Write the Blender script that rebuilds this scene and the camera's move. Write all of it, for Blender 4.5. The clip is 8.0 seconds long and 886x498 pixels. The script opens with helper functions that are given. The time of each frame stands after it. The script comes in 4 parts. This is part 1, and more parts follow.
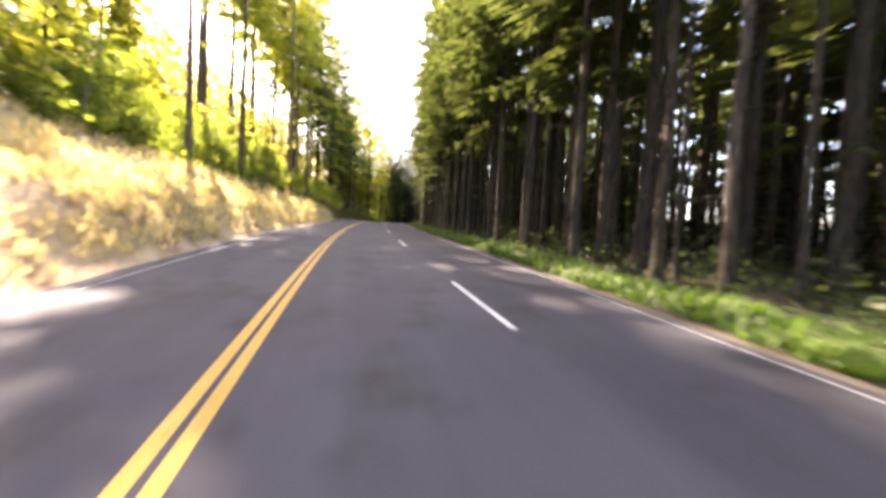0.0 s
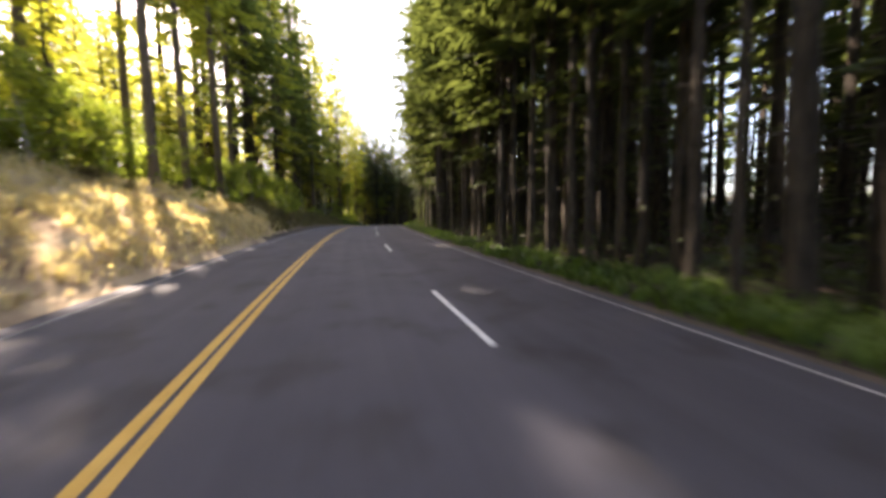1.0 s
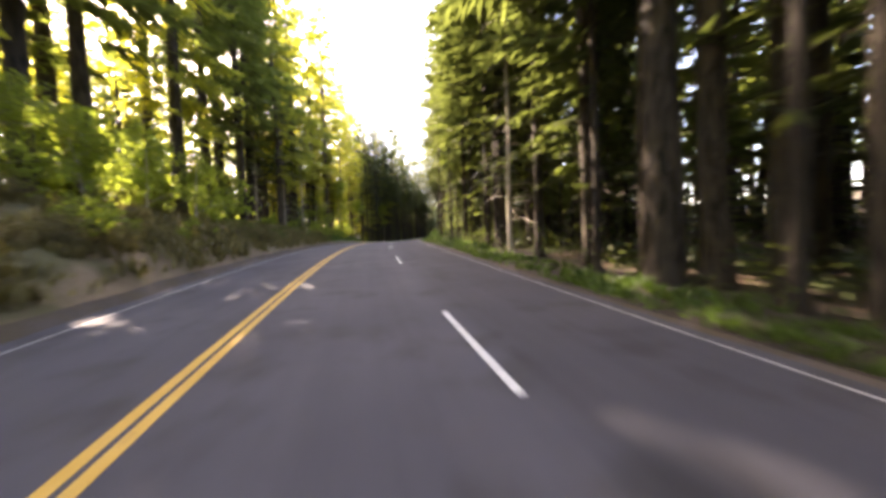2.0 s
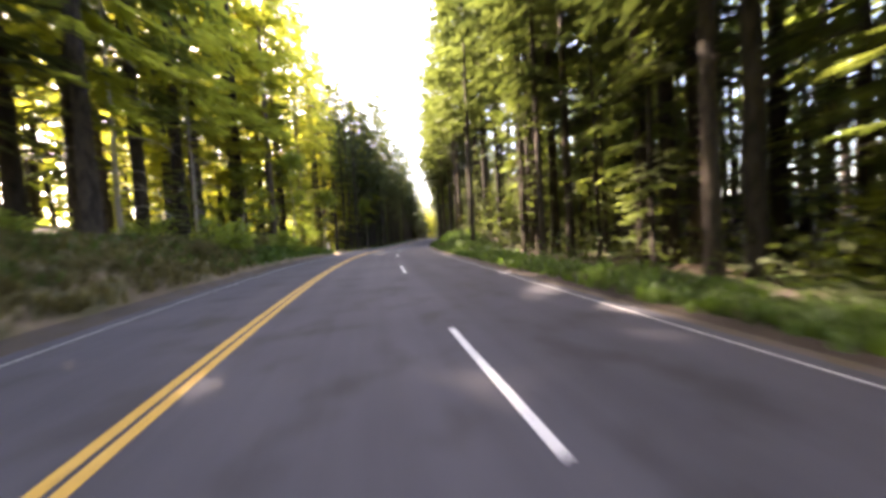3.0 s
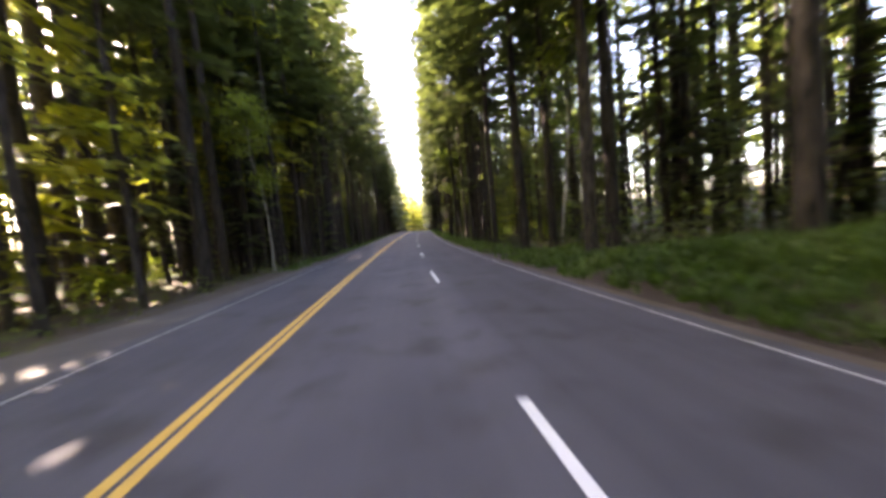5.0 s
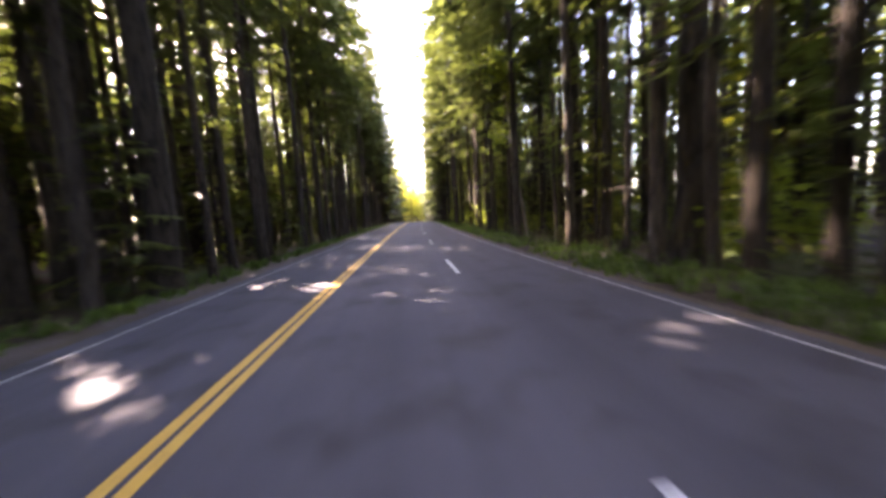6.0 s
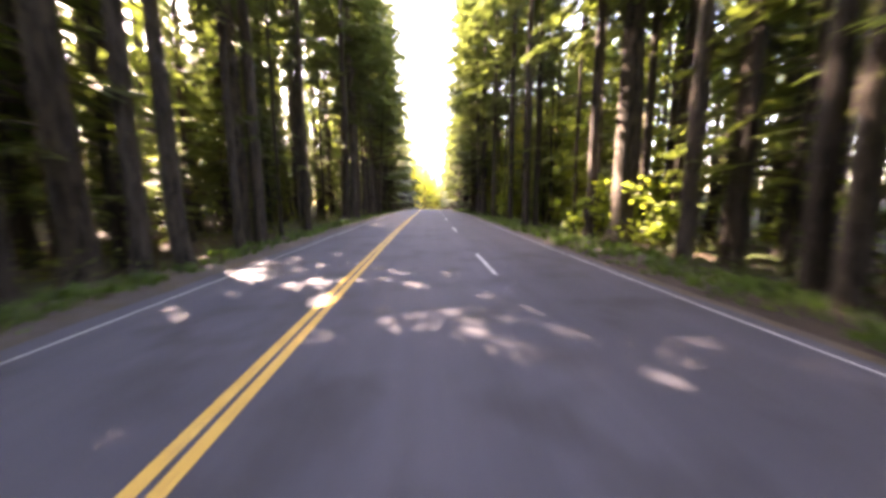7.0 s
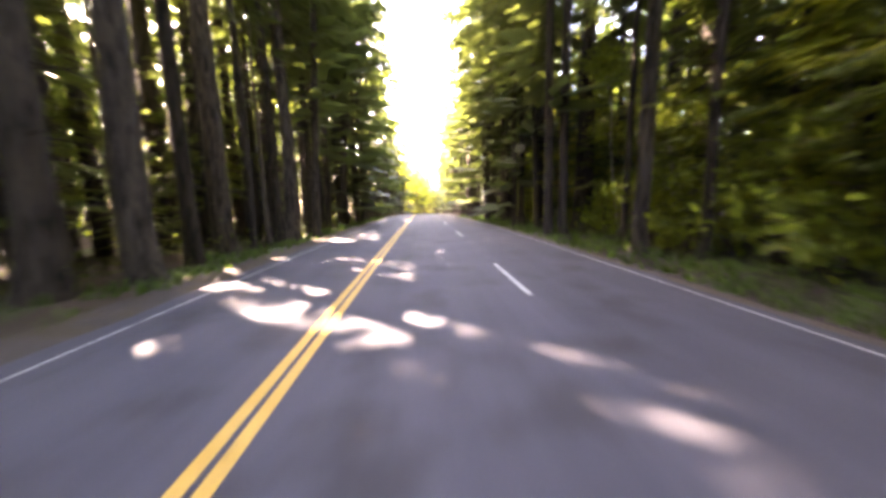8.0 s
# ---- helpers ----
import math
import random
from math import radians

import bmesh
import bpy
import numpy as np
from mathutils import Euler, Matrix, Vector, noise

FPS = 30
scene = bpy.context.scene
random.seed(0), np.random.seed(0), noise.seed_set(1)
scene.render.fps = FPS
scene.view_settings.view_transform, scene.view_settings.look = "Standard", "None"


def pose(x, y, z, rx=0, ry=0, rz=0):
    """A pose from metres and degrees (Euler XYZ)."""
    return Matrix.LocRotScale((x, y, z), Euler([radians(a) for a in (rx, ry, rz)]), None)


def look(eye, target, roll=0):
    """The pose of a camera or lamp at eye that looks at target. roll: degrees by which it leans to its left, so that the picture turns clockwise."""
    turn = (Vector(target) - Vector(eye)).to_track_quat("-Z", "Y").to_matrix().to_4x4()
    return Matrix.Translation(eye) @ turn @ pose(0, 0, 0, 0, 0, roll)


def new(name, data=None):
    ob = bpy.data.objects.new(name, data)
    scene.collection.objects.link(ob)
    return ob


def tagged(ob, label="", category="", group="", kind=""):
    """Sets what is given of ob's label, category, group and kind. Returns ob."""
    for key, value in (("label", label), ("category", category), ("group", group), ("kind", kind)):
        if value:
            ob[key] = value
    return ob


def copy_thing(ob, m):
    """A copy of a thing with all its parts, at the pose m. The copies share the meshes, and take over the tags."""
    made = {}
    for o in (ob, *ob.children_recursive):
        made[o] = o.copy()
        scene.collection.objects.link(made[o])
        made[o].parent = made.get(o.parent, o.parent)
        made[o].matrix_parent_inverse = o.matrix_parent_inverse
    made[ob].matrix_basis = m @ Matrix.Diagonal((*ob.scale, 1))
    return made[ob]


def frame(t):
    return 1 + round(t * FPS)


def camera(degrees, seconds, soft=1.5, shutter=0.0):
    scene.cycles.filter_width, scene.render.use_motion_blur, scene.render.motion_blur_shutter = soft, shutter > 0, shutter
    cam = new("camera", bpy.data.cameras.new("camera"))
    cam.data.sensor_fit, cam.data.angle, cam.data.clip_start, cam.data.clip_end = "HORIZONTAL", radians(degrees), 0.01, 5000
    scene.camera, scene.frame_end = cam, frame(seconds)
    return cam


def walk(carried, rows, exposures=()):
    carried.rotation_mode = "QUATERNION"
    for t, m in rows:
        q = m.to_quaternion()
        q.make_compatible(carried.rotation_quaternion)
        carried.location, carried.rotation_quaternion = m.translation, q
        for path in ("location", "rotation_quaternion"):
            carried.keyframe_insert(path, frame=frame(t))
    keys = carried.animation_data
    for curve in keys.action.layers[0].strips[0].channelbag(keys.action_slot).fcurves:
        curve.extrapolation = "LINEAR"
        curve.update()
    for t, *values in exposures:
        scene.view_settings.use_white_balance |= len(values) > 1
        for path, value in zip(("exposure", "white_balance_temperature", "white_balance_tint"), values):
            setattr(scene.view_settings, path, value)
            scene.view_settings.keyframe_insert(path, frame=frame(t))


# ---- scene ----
# ================= the road's line =================
# bend (1/km) and change of grade (1/km) every 20 m from s = -20 m
BEND = [1.4, 1.64, 2.39, 2.54, 2.67, 3.61, 4.11, 3.24, 1.65, 0.82, 0.89, 0.89, -0.21, -0.43, -0.29, 0.4, 1.6, 3.0, 3.4]
RISE = [-0.49, -0.97, -0.9, 0.19, -0.64, -1.46, -0.91, -0.33, 0.62, 0.15, 0.59, 0.11, -0.4, -0.45, -0.4, -0.3, -0.2, -0.1, 0.0]
KNOTS = np.arange(-20.0, 341.0, 20.0)
S = np.arange(-400.0, 1001.0, 1.0)
inside = (S >= -20) & (S <= 459)
turn_s = np.cumsum(np.where(inside, np.interp(S, KNOTS, BEND, right=0.0), 0.0) / 1000)
grade_s = np.cumsum(np.where(inside, np.interp(S, KNOTS, RISE, right=0.0), 0.0) / 1000)
ZERO = 400
turn_s -= turn_s[ZERO]
grade_s += 0.08 - grade_s[ZERO]
line_x, line_y, line_z = np.cumsum(np.sin(turn_s)), np.cumsum(np.cos(turn_s)), np.cumsum(grade_s)
line_x -= line_x[ZERO]
line_y -= line_y[ZERO]
line_z -= line_z[ZERO]


def on_road(s, lat):
    """World x, y and the road's height at s metres along and lat metres right of the yellow lines."""
    a = np.interp(s, S, turn_s)
    return (np.interp(s, S, line_x) + lat * np.cos(a), np.interp(s, S, line_y) - lat * np.sin(a), np.interp(s, S, line_z))


LEFT, MID, RIGHT = -3.33, 3.78, 7.24          # edge line, lane dashes, edge line

# ================= camera =================
cam = camera(107.4, 8.0, soft=3.7, shutter=0.25)
PATH = [
    (0.0, pose(1.175, 0.255, 1.841, 87.76, -3.12, -16.38)),
    (0.5, pose(1.585, 12.333, 2.836, 86.72, -0.99, -18.38)),
    (1.0, pose(2.408, 24.996, 3.659, 86.52, 0.96, -20.65)),
    (1.5, pose(3.420, 37.081, 4.290, 89.12, 1.98, -22.81)),
    (2.0, pose(5.028, 50.196, 5.010, 88.05, 2.14, -21.41)),
    (3.5, pose(11.752, 87.181, 6.417, 87.35, 3.91, -27.70)),
    (4.0, pose(15.174, 99.429, 6.596, 85.47, 3.87, -29.55)),
    (4.5, pose(19.239, 111.528, 6.593, 85.99, 5.60, -29.87)),
    (6.0, pose(33.178, 146.576, 6.396, 84.50, 3.51, -30.92)),
    (6.5, pose(38.422, 158.319, 6.592, 78.82, 3.14, -28.32)),
    (7.0, pose(43.869, 170.500, 6.653, 82.38, 0.15, -28.94)),
    (7.5, pose(49.582, 182.545, 6.882, 80.06, 1.21, -31.06)),
    (8.0, pose(55.282, 194.344, 7.061, 82.74, 1.31, -30.30)),
]
walk(cam, PATH, exposures=[(0.0, 3.45, 7700, 26), (1.0, 2.85, 7400, 24), (1.5, 3.3, 7500, 27), (2.0, 3.8, 7800, 28), (3.5, 4.25, 7500, 28), (4.0, 4.7, 7500, 27), (4.5, 4.2, 7500, 27), (6.0, 4.55, 7500, 37), (6.5, 4.7, 7600, 36), (7.0, 5.3, 8000, 36), (8.0, 5.75, 8100, 35)])

# ================= light =================
SUN_AZ, SUN_EL = -23.0, 43.0                  # degrees right of +y, above the horizon
world = bpy.data.worlds.new("world")
scene.world = world
world.use_nodes = True
wn = world.node_tree
sky = wn.nodes.new("ShaderNodeTexSky")
sky.sky_type = "NISHITA"
sky.sun_disc = False
sky.sun_elevation, sky.sun_rotation = radians(SUN_EL), radians(SUN_AZ % 360)
sky.dust_density = 2.0
wn.nodes["Background"].inputs["Strength"].default_value = 0.115
wn.links.new(sky.outputs["Color"], wn.nodes["Background"].inputs["Color"])
sun_data = bpy.data.lights.new("sun", "SUN")
sun_data.energy, sun_data.angle, sun_data.color = 5.0, radians(0.75), (1.0, 0.93, 0.8)
sun = new("sun", sun_data)
to_sun = Vector((math.sin(radians(SUN_AZ)) * math.cos(radians(SUN_EL)), math.cos(radians(SUN_AZ)) * math.cos(radians(SUN_EL)), math.sin(radians(SUN_EL))))
sun.matrix_basis = look(to_sun * 200, (0, 0, 0))


# ================= materials =================
def material(name, low, high, scale=3.0, fine=40.0, rough=0.9, bump=0.3, stretch=(1, 1, 1), third=None, third_at=(0.5, 0.65),
             third_scale=0.4, through_light=0.0, vary=0.0, island=0.0, spec=0.3, bump_size=0.02):
    """Two colours mixed by coarse and fine noise, a third in patches; leaves let some light through."""
    m = bpy.data.materials.new(name)
    m.use_nodes = True
    nt = m.node_tree
    n, ln = nt.nodes, nt.links
    bsdf = n["Principled BSDF"]
    bsdf.inputs["Roughness"].default_value = rough
    bsdf.inputs["Specular IOR Level"].default_value = spec
    co = n.new("ShaderNodeTexCoord")
    mp = n.new("ShaderNodeMapping")
    mp.inputs["Scale"].default_value = stretch
    ln.new(co.outputs["Object"], mp.inputs["Vector"])

    def noise_tex(sc, detail=4.0):
        t = n.new("ShaderNodeTexNoise")
        t.inputs["Scale"].default_value, t.inputs["Detail"].default_value = sc, detail
        ln.new(mp.outputs["Vector"], t.inputs["Vector"])
        return t.outputs["Fac"]

    def ramp(src, a, b):
        r = n.new("ShaderNodeMapRange")
        r.inputs["From Min"].default_value, r.inputs["From Max"].default_value = a, b
        ln.new(src, r.inputs["Value"])
        return r.outputs["Result"]

    def mix(fac, a, b, kind="MIX"):
        x = n.new("ShaderNodeMix")
        x.data_type, x.blend_type = "RGBA", kind
        for sock, v in ((x.inputs["Factor"], fac), (x.inputs["A"], a), (x.inputs["B"], b)):
            if isinstance(v, (int, float)):
                sock.default_value = v
            elif isinstance(v, tuple):
                sock.default_value = (*v, 1.0)
            else:
                ln.new(v, sock)
        return x.outputs["Result"]

    fine_noise = noise_tex(fine, 6.0)
    col = mix(ramp(noise_tex(scale), 0.35, 0.65), low, high)
    col = mix(ramp(fine_noise, 0.3, 0.75), col, tuple(0.55 * a + 0.45 * b for a, b in zip(low, high)))
    if third:
        col = mix(ramp(noise_tex(third_scale, 3.0), *third_at), col, third)
    if vary or island:
        hsv = n.new("ShaderNodeHueSaturation")
        if vary:
            info = n.new("ShaderNodeObjectInfo")
            src = info.outputs["Random"]
        else:
            info = n.new("ShaderNodeNewGeometry")
            src = info.outputs["Random Per Island"]
        r = n.new("ShaderNodeMapRange")
        r.inputs["To Min"].default_value, r.inputs["To Max"].default_value = 1 - (vary or island), 1 + (vary or island)
        ln.new(src, r.inputs["Value"])
        ln.new(r.outputs["Result"], hsv.inputs["Value"])
        ln.new(col, hsv.inputs["Color"])
        col = hsv.outputs["Color"]
    ln.new(col, bsdf.inputs["Base Color"])
    if bump:
        b = n.new("ShaderNodeBump")
        b.inputs["Strength"].default_value, b.inputs["Distance"].default_value = bump, bump_size
        ln.new(fine_noise, b.inputs["Height"])
        ln.new(b.outputs["Normal"], bsdf.inputs["Normal"])
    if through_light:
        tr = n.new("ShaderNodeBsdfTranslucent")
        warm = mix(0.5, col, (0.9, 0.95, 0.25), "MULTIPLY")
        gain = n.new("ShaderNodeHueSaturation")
        # transmitted colour is raised so that backlit leaves glow
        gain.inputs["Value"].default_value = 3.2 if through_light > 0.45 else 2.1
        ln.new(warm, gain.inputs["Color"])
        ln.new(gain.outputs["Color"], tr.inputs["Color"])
        ms = n.new("ShaderNodeMixShader")
        ms.inputs["Fac"].default_value = through_light
        ln.new(bsdf.outputs["BSDF"], ms.inputs[1])
        ln.new(tr.outputs["BSDF"], ms.inputs[2])
        ln.new(ms.outputs["Shader"], n["Material Output"].inputs["Surface"])
    return m


ASPHALT = material("asphalt", (0.041, 0.0415, 0.051), (0.065, 0.0645, 0.0755), scale=0.35, fine=60, rough=0.85, bump=0.35, bump_size=0.006,
                   third=(0.036, 0.035, 0.039), third_at=(0.52, 0.7), third_scale=0.9)


def add_lane_wear_and_tone(m):
    """Long streaks of wear along the lanes, and a darker tone on the slow lane; u is metres across, v along."""
    nt = m.node_tree
    n, ln = nt.nodes, nt.links
    base = n["Principled BSDF"].inputs["Base Color"]
    src = base.links[0].from_socket
    uv = n.new("ShaderNodeUVMap")
    uv.uv_map = "lanes"
    mp = n.new("ShaderNodeMapping")
    mp.inputs["Scale"].default_value = (1.6, 0.035, 1.0)
    ln.new(uv.outputs["UV"], mp.inputs["Vector"])
    t = n.new("ShaderNodeTexNoise")
    t.inputs["Scale"].default_value, t.inputs["Detail"].default_value = 1.0, 5.0
    ln.new(mp.outputs["Vector"], t.inputs["Vector"])
    r = n.new("ShaderNodeMapRange")
    r.inputs["From Min"].default_value, r.inputs["From Max"].default_value = 0.3, 0.7
    r.inputs["To Min"].default_value, r.inputs["To Max"].default_value = 0.87, 1.11
    ln.new(t.outputs["Fac"], r.inputs["Value"])
    split = n.new("ShaderNodeSeparateXYZ")
    ln.new(uv.outputs["UV"], split.inputs["Vector"])
    slow_tone = n.new("ShaderNodeMapRange")
    slow_tone.inputs["From Min"].default_value, slow_tone.inputs["From Max"].default_value = 3.9, 4.3
    slow_tone.inputs["To Min"].default_value, slow_tone.inputs["To Max"].default_value = 1.06, 0.8
    ln.new(split.outputs["X"], slow_tone.inputs["Value"])
    mul = n.new("ShaderNodeMath")
    mul.operation = "MULTIPLY"
    ln.new(r.outputs["Result"], mul.inputs[0])
    ln.new(slow_tone.outputs["Result"], mul.inputs[1])
    hsv = n.new("ShaderNodeHueSaturation")
    ln.new(src, hsv.inputs["Color"])
    ln.new(mul.outputs["Value"], hsv.inputs["Value"])
    ln.new(hsv.outputs["Color"], base)


add_lane_wear_and_tone(ASPHALT)
YELLOW = material("yellow_paint", (0.5, 0.29, 0.05), (0.58, 0.36, 0.085), scale=3, fine=50, rough=0.7, bump=0.3, bump_size=0.004,
                  third=(0.22, 0.14, 0.05), third_at=(0.6, 0.75), third_scale=9)
WHITE = material("white_paint", (0.5, 0.5, 0.5), (0.64, 0.64, 0.62), scale=3, fine=50, rough=0.7, bump=0.3, bump_size=0.004,
                 third=(0.25, 0.25, 0.25), third_at=(0.6, 0.75), third_scale=9)
FAINT_WHITE = material("worn_white_paint", (0.3, 0.3, 0.29), (0.46, 0.46, 0.44), scale=1.5, fine=40, rough=0.75, bump=0.3, bump_size=0.004,
                       third=(0.13, 0.13, 0.13), third_at=(0.55, 0.7), third_scale=4)
LITTER = material("forest_litter", (0.03, 0.021, 0.013), (0.075, 0.05, 0.03), scale=0.6, fine=14, bump=0.8, bump_size=0.06,
                  third=(0.05, 0.075, 0.02), third_at=(0.5, 0.62), third_scale=0.35)
DRY_EARTH = material("dry_earth", (0.42, 0.31, 0.18), (0.56, 0.43, 0.27), scale=0.7, fine=9, bump=0.9, bump_size=0.08,
                     third=(0.24, 0.16, 0.095), third_at=(0.5, 0.65), third_scale=0.8)
# brown soil, darkened in colour to stand for shade on the right verge
SHADED_SOIL = material("shaded_verge_soil", (0.016, 0.012, 0.008), (0.038, 0.027, 0.016), scale=1.0, fine=14, bump=0.7, bump_size=0.05)
GRAVEL = material("gravel", (0.05, 0.041, 0.034), (0.092, 0.076, 0.062), scale=1.5, fine=45, bump=0.9, bump_size=0.03,
                  third=(0.07, 0.055, 0.034), third_at=(0.45, 0.6), third_scale=1.6)
BROWN_EARTH = material("brown_earth", (0.13, 0.095, 0.055), (0.22, 0.165, 0.1), scale=0.8, fine=9, bump=0.9, bump_size=0.08,
                       third=(0.09, 0.085, 0.035), third_at=(0.48, 0.62), third_scale=0.7)
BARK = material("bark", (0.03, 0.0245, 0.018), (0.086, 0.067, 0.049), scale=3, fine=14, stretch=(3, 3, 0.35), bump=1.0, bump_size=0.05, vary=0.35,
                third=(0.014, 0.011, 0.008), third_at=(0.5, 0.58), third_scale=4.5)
# lighter copy of the bark, with sunlight put into its colour
SUNLIT_BARK = material("sunlit_bark", (0.075, 0.055, 0.04), (0.19, 0.145, 0.105), scale=3, fine=14, stretch=(3, 3, 0.35), bump=1.0, bump_size=0.05, vary=0.25)
PALE_BARK = material("pale_bark", (0.26, 0.23, 0.19), (0.42, 0.38, 0.32), scale=4, fine=16, stretch=(1, 1, 0.6), bump=0.5, bump_size=0.02,
                     third=(0.1, 0.1, 0.06), third_at=(0.55, 0.7), third_scale=2, vary=0.2)
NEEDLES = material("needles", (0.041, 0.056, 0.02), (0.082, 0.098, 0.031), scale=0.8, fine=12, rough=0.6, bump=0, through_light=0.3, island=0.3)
# copies of the needles with sunlight put into the colour: strong, then mild
SUNLIT_NEEDLES = material("sunlit_needles", (0.11, 0.12, 0.021), (0.2, 0.19, 0.034), scale=0.8, fine=12, rough=0.6, bump=0, through_light=0.58, island=0.3)
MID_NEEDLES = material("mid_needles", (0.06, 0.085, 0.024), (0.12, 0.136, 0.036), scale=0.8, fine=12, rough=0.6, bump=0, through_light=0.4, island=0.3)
LEAVES = material("leaves", (0.08, 0.11, 0.02), (0.15, 0.175, 0.03), scale=1.2, fine=12, rough=0.55, bump=0, through_light=0.48, island=0.35)
GRASS = material("grass", (0.036, 0.072, 0.013), (0.075, 0.118, 0.023), scale=0.5, fine=8, rough=0.6, bump=0, through_light=0.35, island=0.35)
DRY_GRASS = material("dry_grass", (0.42, 0.34, 0.19), (0.58, 0.49, 0.3), scale=0.5, fine=8, rough=0.8, bump=0, through_light=0.3, island=0.3)
SCRUB = material("scrub_leaves", (0.09, 0.08, 0.03), (0.17, 0.142, 0.06), scale=0.8, fine=9, rough=0.7, bump=0, through_light=0.22, island=0.35)
POST_WHITE = material("weathered_white_paint", (0.62, 0.6, 0.56), (0.78, 0.77, 0.74), scale=6, fine=40, rough=0.6, bump=0.2)
POST_DARK = material("dark_reflector", (0.03, 0.03, 0.03), (0.06, 0.05, 0.05), scale=6, fine=40, rough=0.4, bump=0.1)


# ================= mesh helpers =================
def mesh_object(name, verts, faces, mats, parent=None, smooth=False, indices=None):
    me = bpy.data.meshes.new(name)
    me.from_pydata([tuple(v) for v in verts], [], [tuple(int(i) for i in f) for f in faces])
    for m in (mats if isinstance(mats, (list, tuple)) else [mats]):
        me.materials.append(m)
    if indices is not None:
        me.polygons.foreach_set("material_index", np.asarray(indices, dtype=np.int32))
    if smooth:
        me.polygons.foreach_set("use_smooth", np.ones(len(me.polygons), dtype=bool))
    me.update()
    ob = new(name, me)
    if parent is not None:
        ob.parent = parent
    return ob


def ramp_between(x, points):
    return np.interp(x, [p[0] for p in points], [p[1] for p in points])


# height of the cut bank beside the oncoming lane, and of the grassy mound beside the slow lane, along the road
BANK = [(-60, 3.6), (20, 3.8), (50, 3.1), (70, 2.3), (95, 1.5), (116, 0.5), (123, 0.0), (400, 0.0)]
MOUND = [(-60, 0), (104, 0), (107, 0.3), (109, 0.65), (111, 1.1), (114, 1.5), (118, 1.8), (122, 2.0), (126, 1.8), (130, 1.2), (139, 0.2), (145, 0), (400, 0)]


def bumps(x, y, size, amount):
    return np.array([noise.noise(Vector((a / size, b / size, 3.7))) for a, b in zip(np.ravel(x), np.ravel(y))]).reshape(np.shape(x)) * amount


def ground_z(s, lat):
    """Height of the ground beside the road, metres above sea of the road's start."""
    s, lat = np.broadcast_arrays(np.asarray(s, float), np.asarray(lat, float))
    x, y, z = on_road(s, lat)
    out_l, out_r = -4.0 - lat - 0.5 * np.clip((s - 118) / 6, 0, 1), lat - 8.2
    hb, hm = ramp_between(s, BANK), ramp_between(s, MOUND)
    flat = np.clip((s - 118) / 3, 0, 1) * np.clip((154 - s) / 4, 0, 1) * np.clip((lat + 10) / 1.5, 0, 1) * (lat < 0)
    left = hb * np.interp(out_l / (0.6 + hb * 1.25), [0, 0.22, 1], [0, 0.4, 1]) + np.clip(out_l - hb * 1.3 - np.where(hb > 0.2, 0, 4.5), 0, 60) * np.where(hb > 0.2, 0.16, 0.05)
    right = hm * np.sin(np.clip(out_r / 3.0, 0, 1) * math.pi / 2) + np.clip(out_r - 3, 0, 12) * 0.012 + np.clip(out_r - 15, 0, 60) * 0.08
    rough = bumps(x, y, 2.3, 0.22) + bumps(x, y, 0.7, 0.08) + (bumps(x, y, 1.3, 0.45) + bumps(x, y, 0.6, 0.2)) * np.clip(hb - 1, 0, 1) * (lat < 0)
    fade = np.clip(np.maximum(out_l, out_r) / 1.5, 0, 1) * (1 - 0.97 * flat)
    dip = np.where((lat > -3.85) & (lat < 7.65), -0.12, -0.035)
    return z + np.where(lat < 0, np.where(out_l > 0, left, 0), np.where(out_r > 0, right, 0)) + rough * fade + np.where(fade > 0, -0.035 * (1 - fade), dip)


# ================= ground and road =================
lats = np.concatenate([-np.array([300, 200, 130, 90, 65, 48, 36, 28, 22, 18, 15]), np.arange(-13, -3.9, 0.4), [-3.72, 0.0, 3.8, 7.47],
                       np.arange(7.9, 15, 0.45), np.array([16, 18, 22, 28, 36, 48, 65, 90, 130, 180])])
steps = np.concatenate([np.arange(-400, -20, 20), np.arange(-20, 66, 0.5), np.arange(66, 250, 1.0), np.arange(250, 420, 5), np.arange(420, 1001, 40)])
gs, gl = np.meshgrid(steps, lats, indexing="ij")
gx, gy, _ = on_road(gs, gl)
gz = ground_z(gs, gl)
rows_n, cols_n = gs.shape
grid = np.arange(rows_n * cols_n).reshape(rows_n, cols_n)
quads = np.stack([grid[:-1, :-1], grid[:-1, 1:], grid[1:, 1:], grid[1:, :-1]], -1).reshape(-1, 4)
qs = ((gs[:-1, :-1] + gs[1:, 1:]) / 2).ravel()
ql = ((gl[:-1, :-1] + gl[1:, 1:]) / 2).ravel()
kind_of = np.zeros(len(quads), int)
kind_of[(ql > -11) & (ql < -3.6) & (qs < 62)] = 1
kind_of[(ql > -6.2) & (ql < -3.6) & (qs >= 58) & (qs < 117.5)] = 4
kind_of[(ql > -11) & (ql < -3.6) & (qs >= 62) & (qs < 117.5)] = 4
kind_of[(ql > -9.5) & (ql < -3.6) & (qs >= 117.5) & (qs < 132)] = 1
kind_of[(ql > -6.5) & (ql < -3.6) & (qs >= 132) & (qs < 150)] = 3
kind_of[(ql > -4.25) & (ql < -3.6) & (((qs > 50) & (qs < 117)) | (qs > 132))] = 3
kind_of[(ql > 7.4) & (ql < 8.0)] = 3
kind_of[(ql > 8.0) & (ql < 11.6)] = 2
kind_of[(ql > -4.9) & (ql < -3.6) & (qs > 150)] = 3
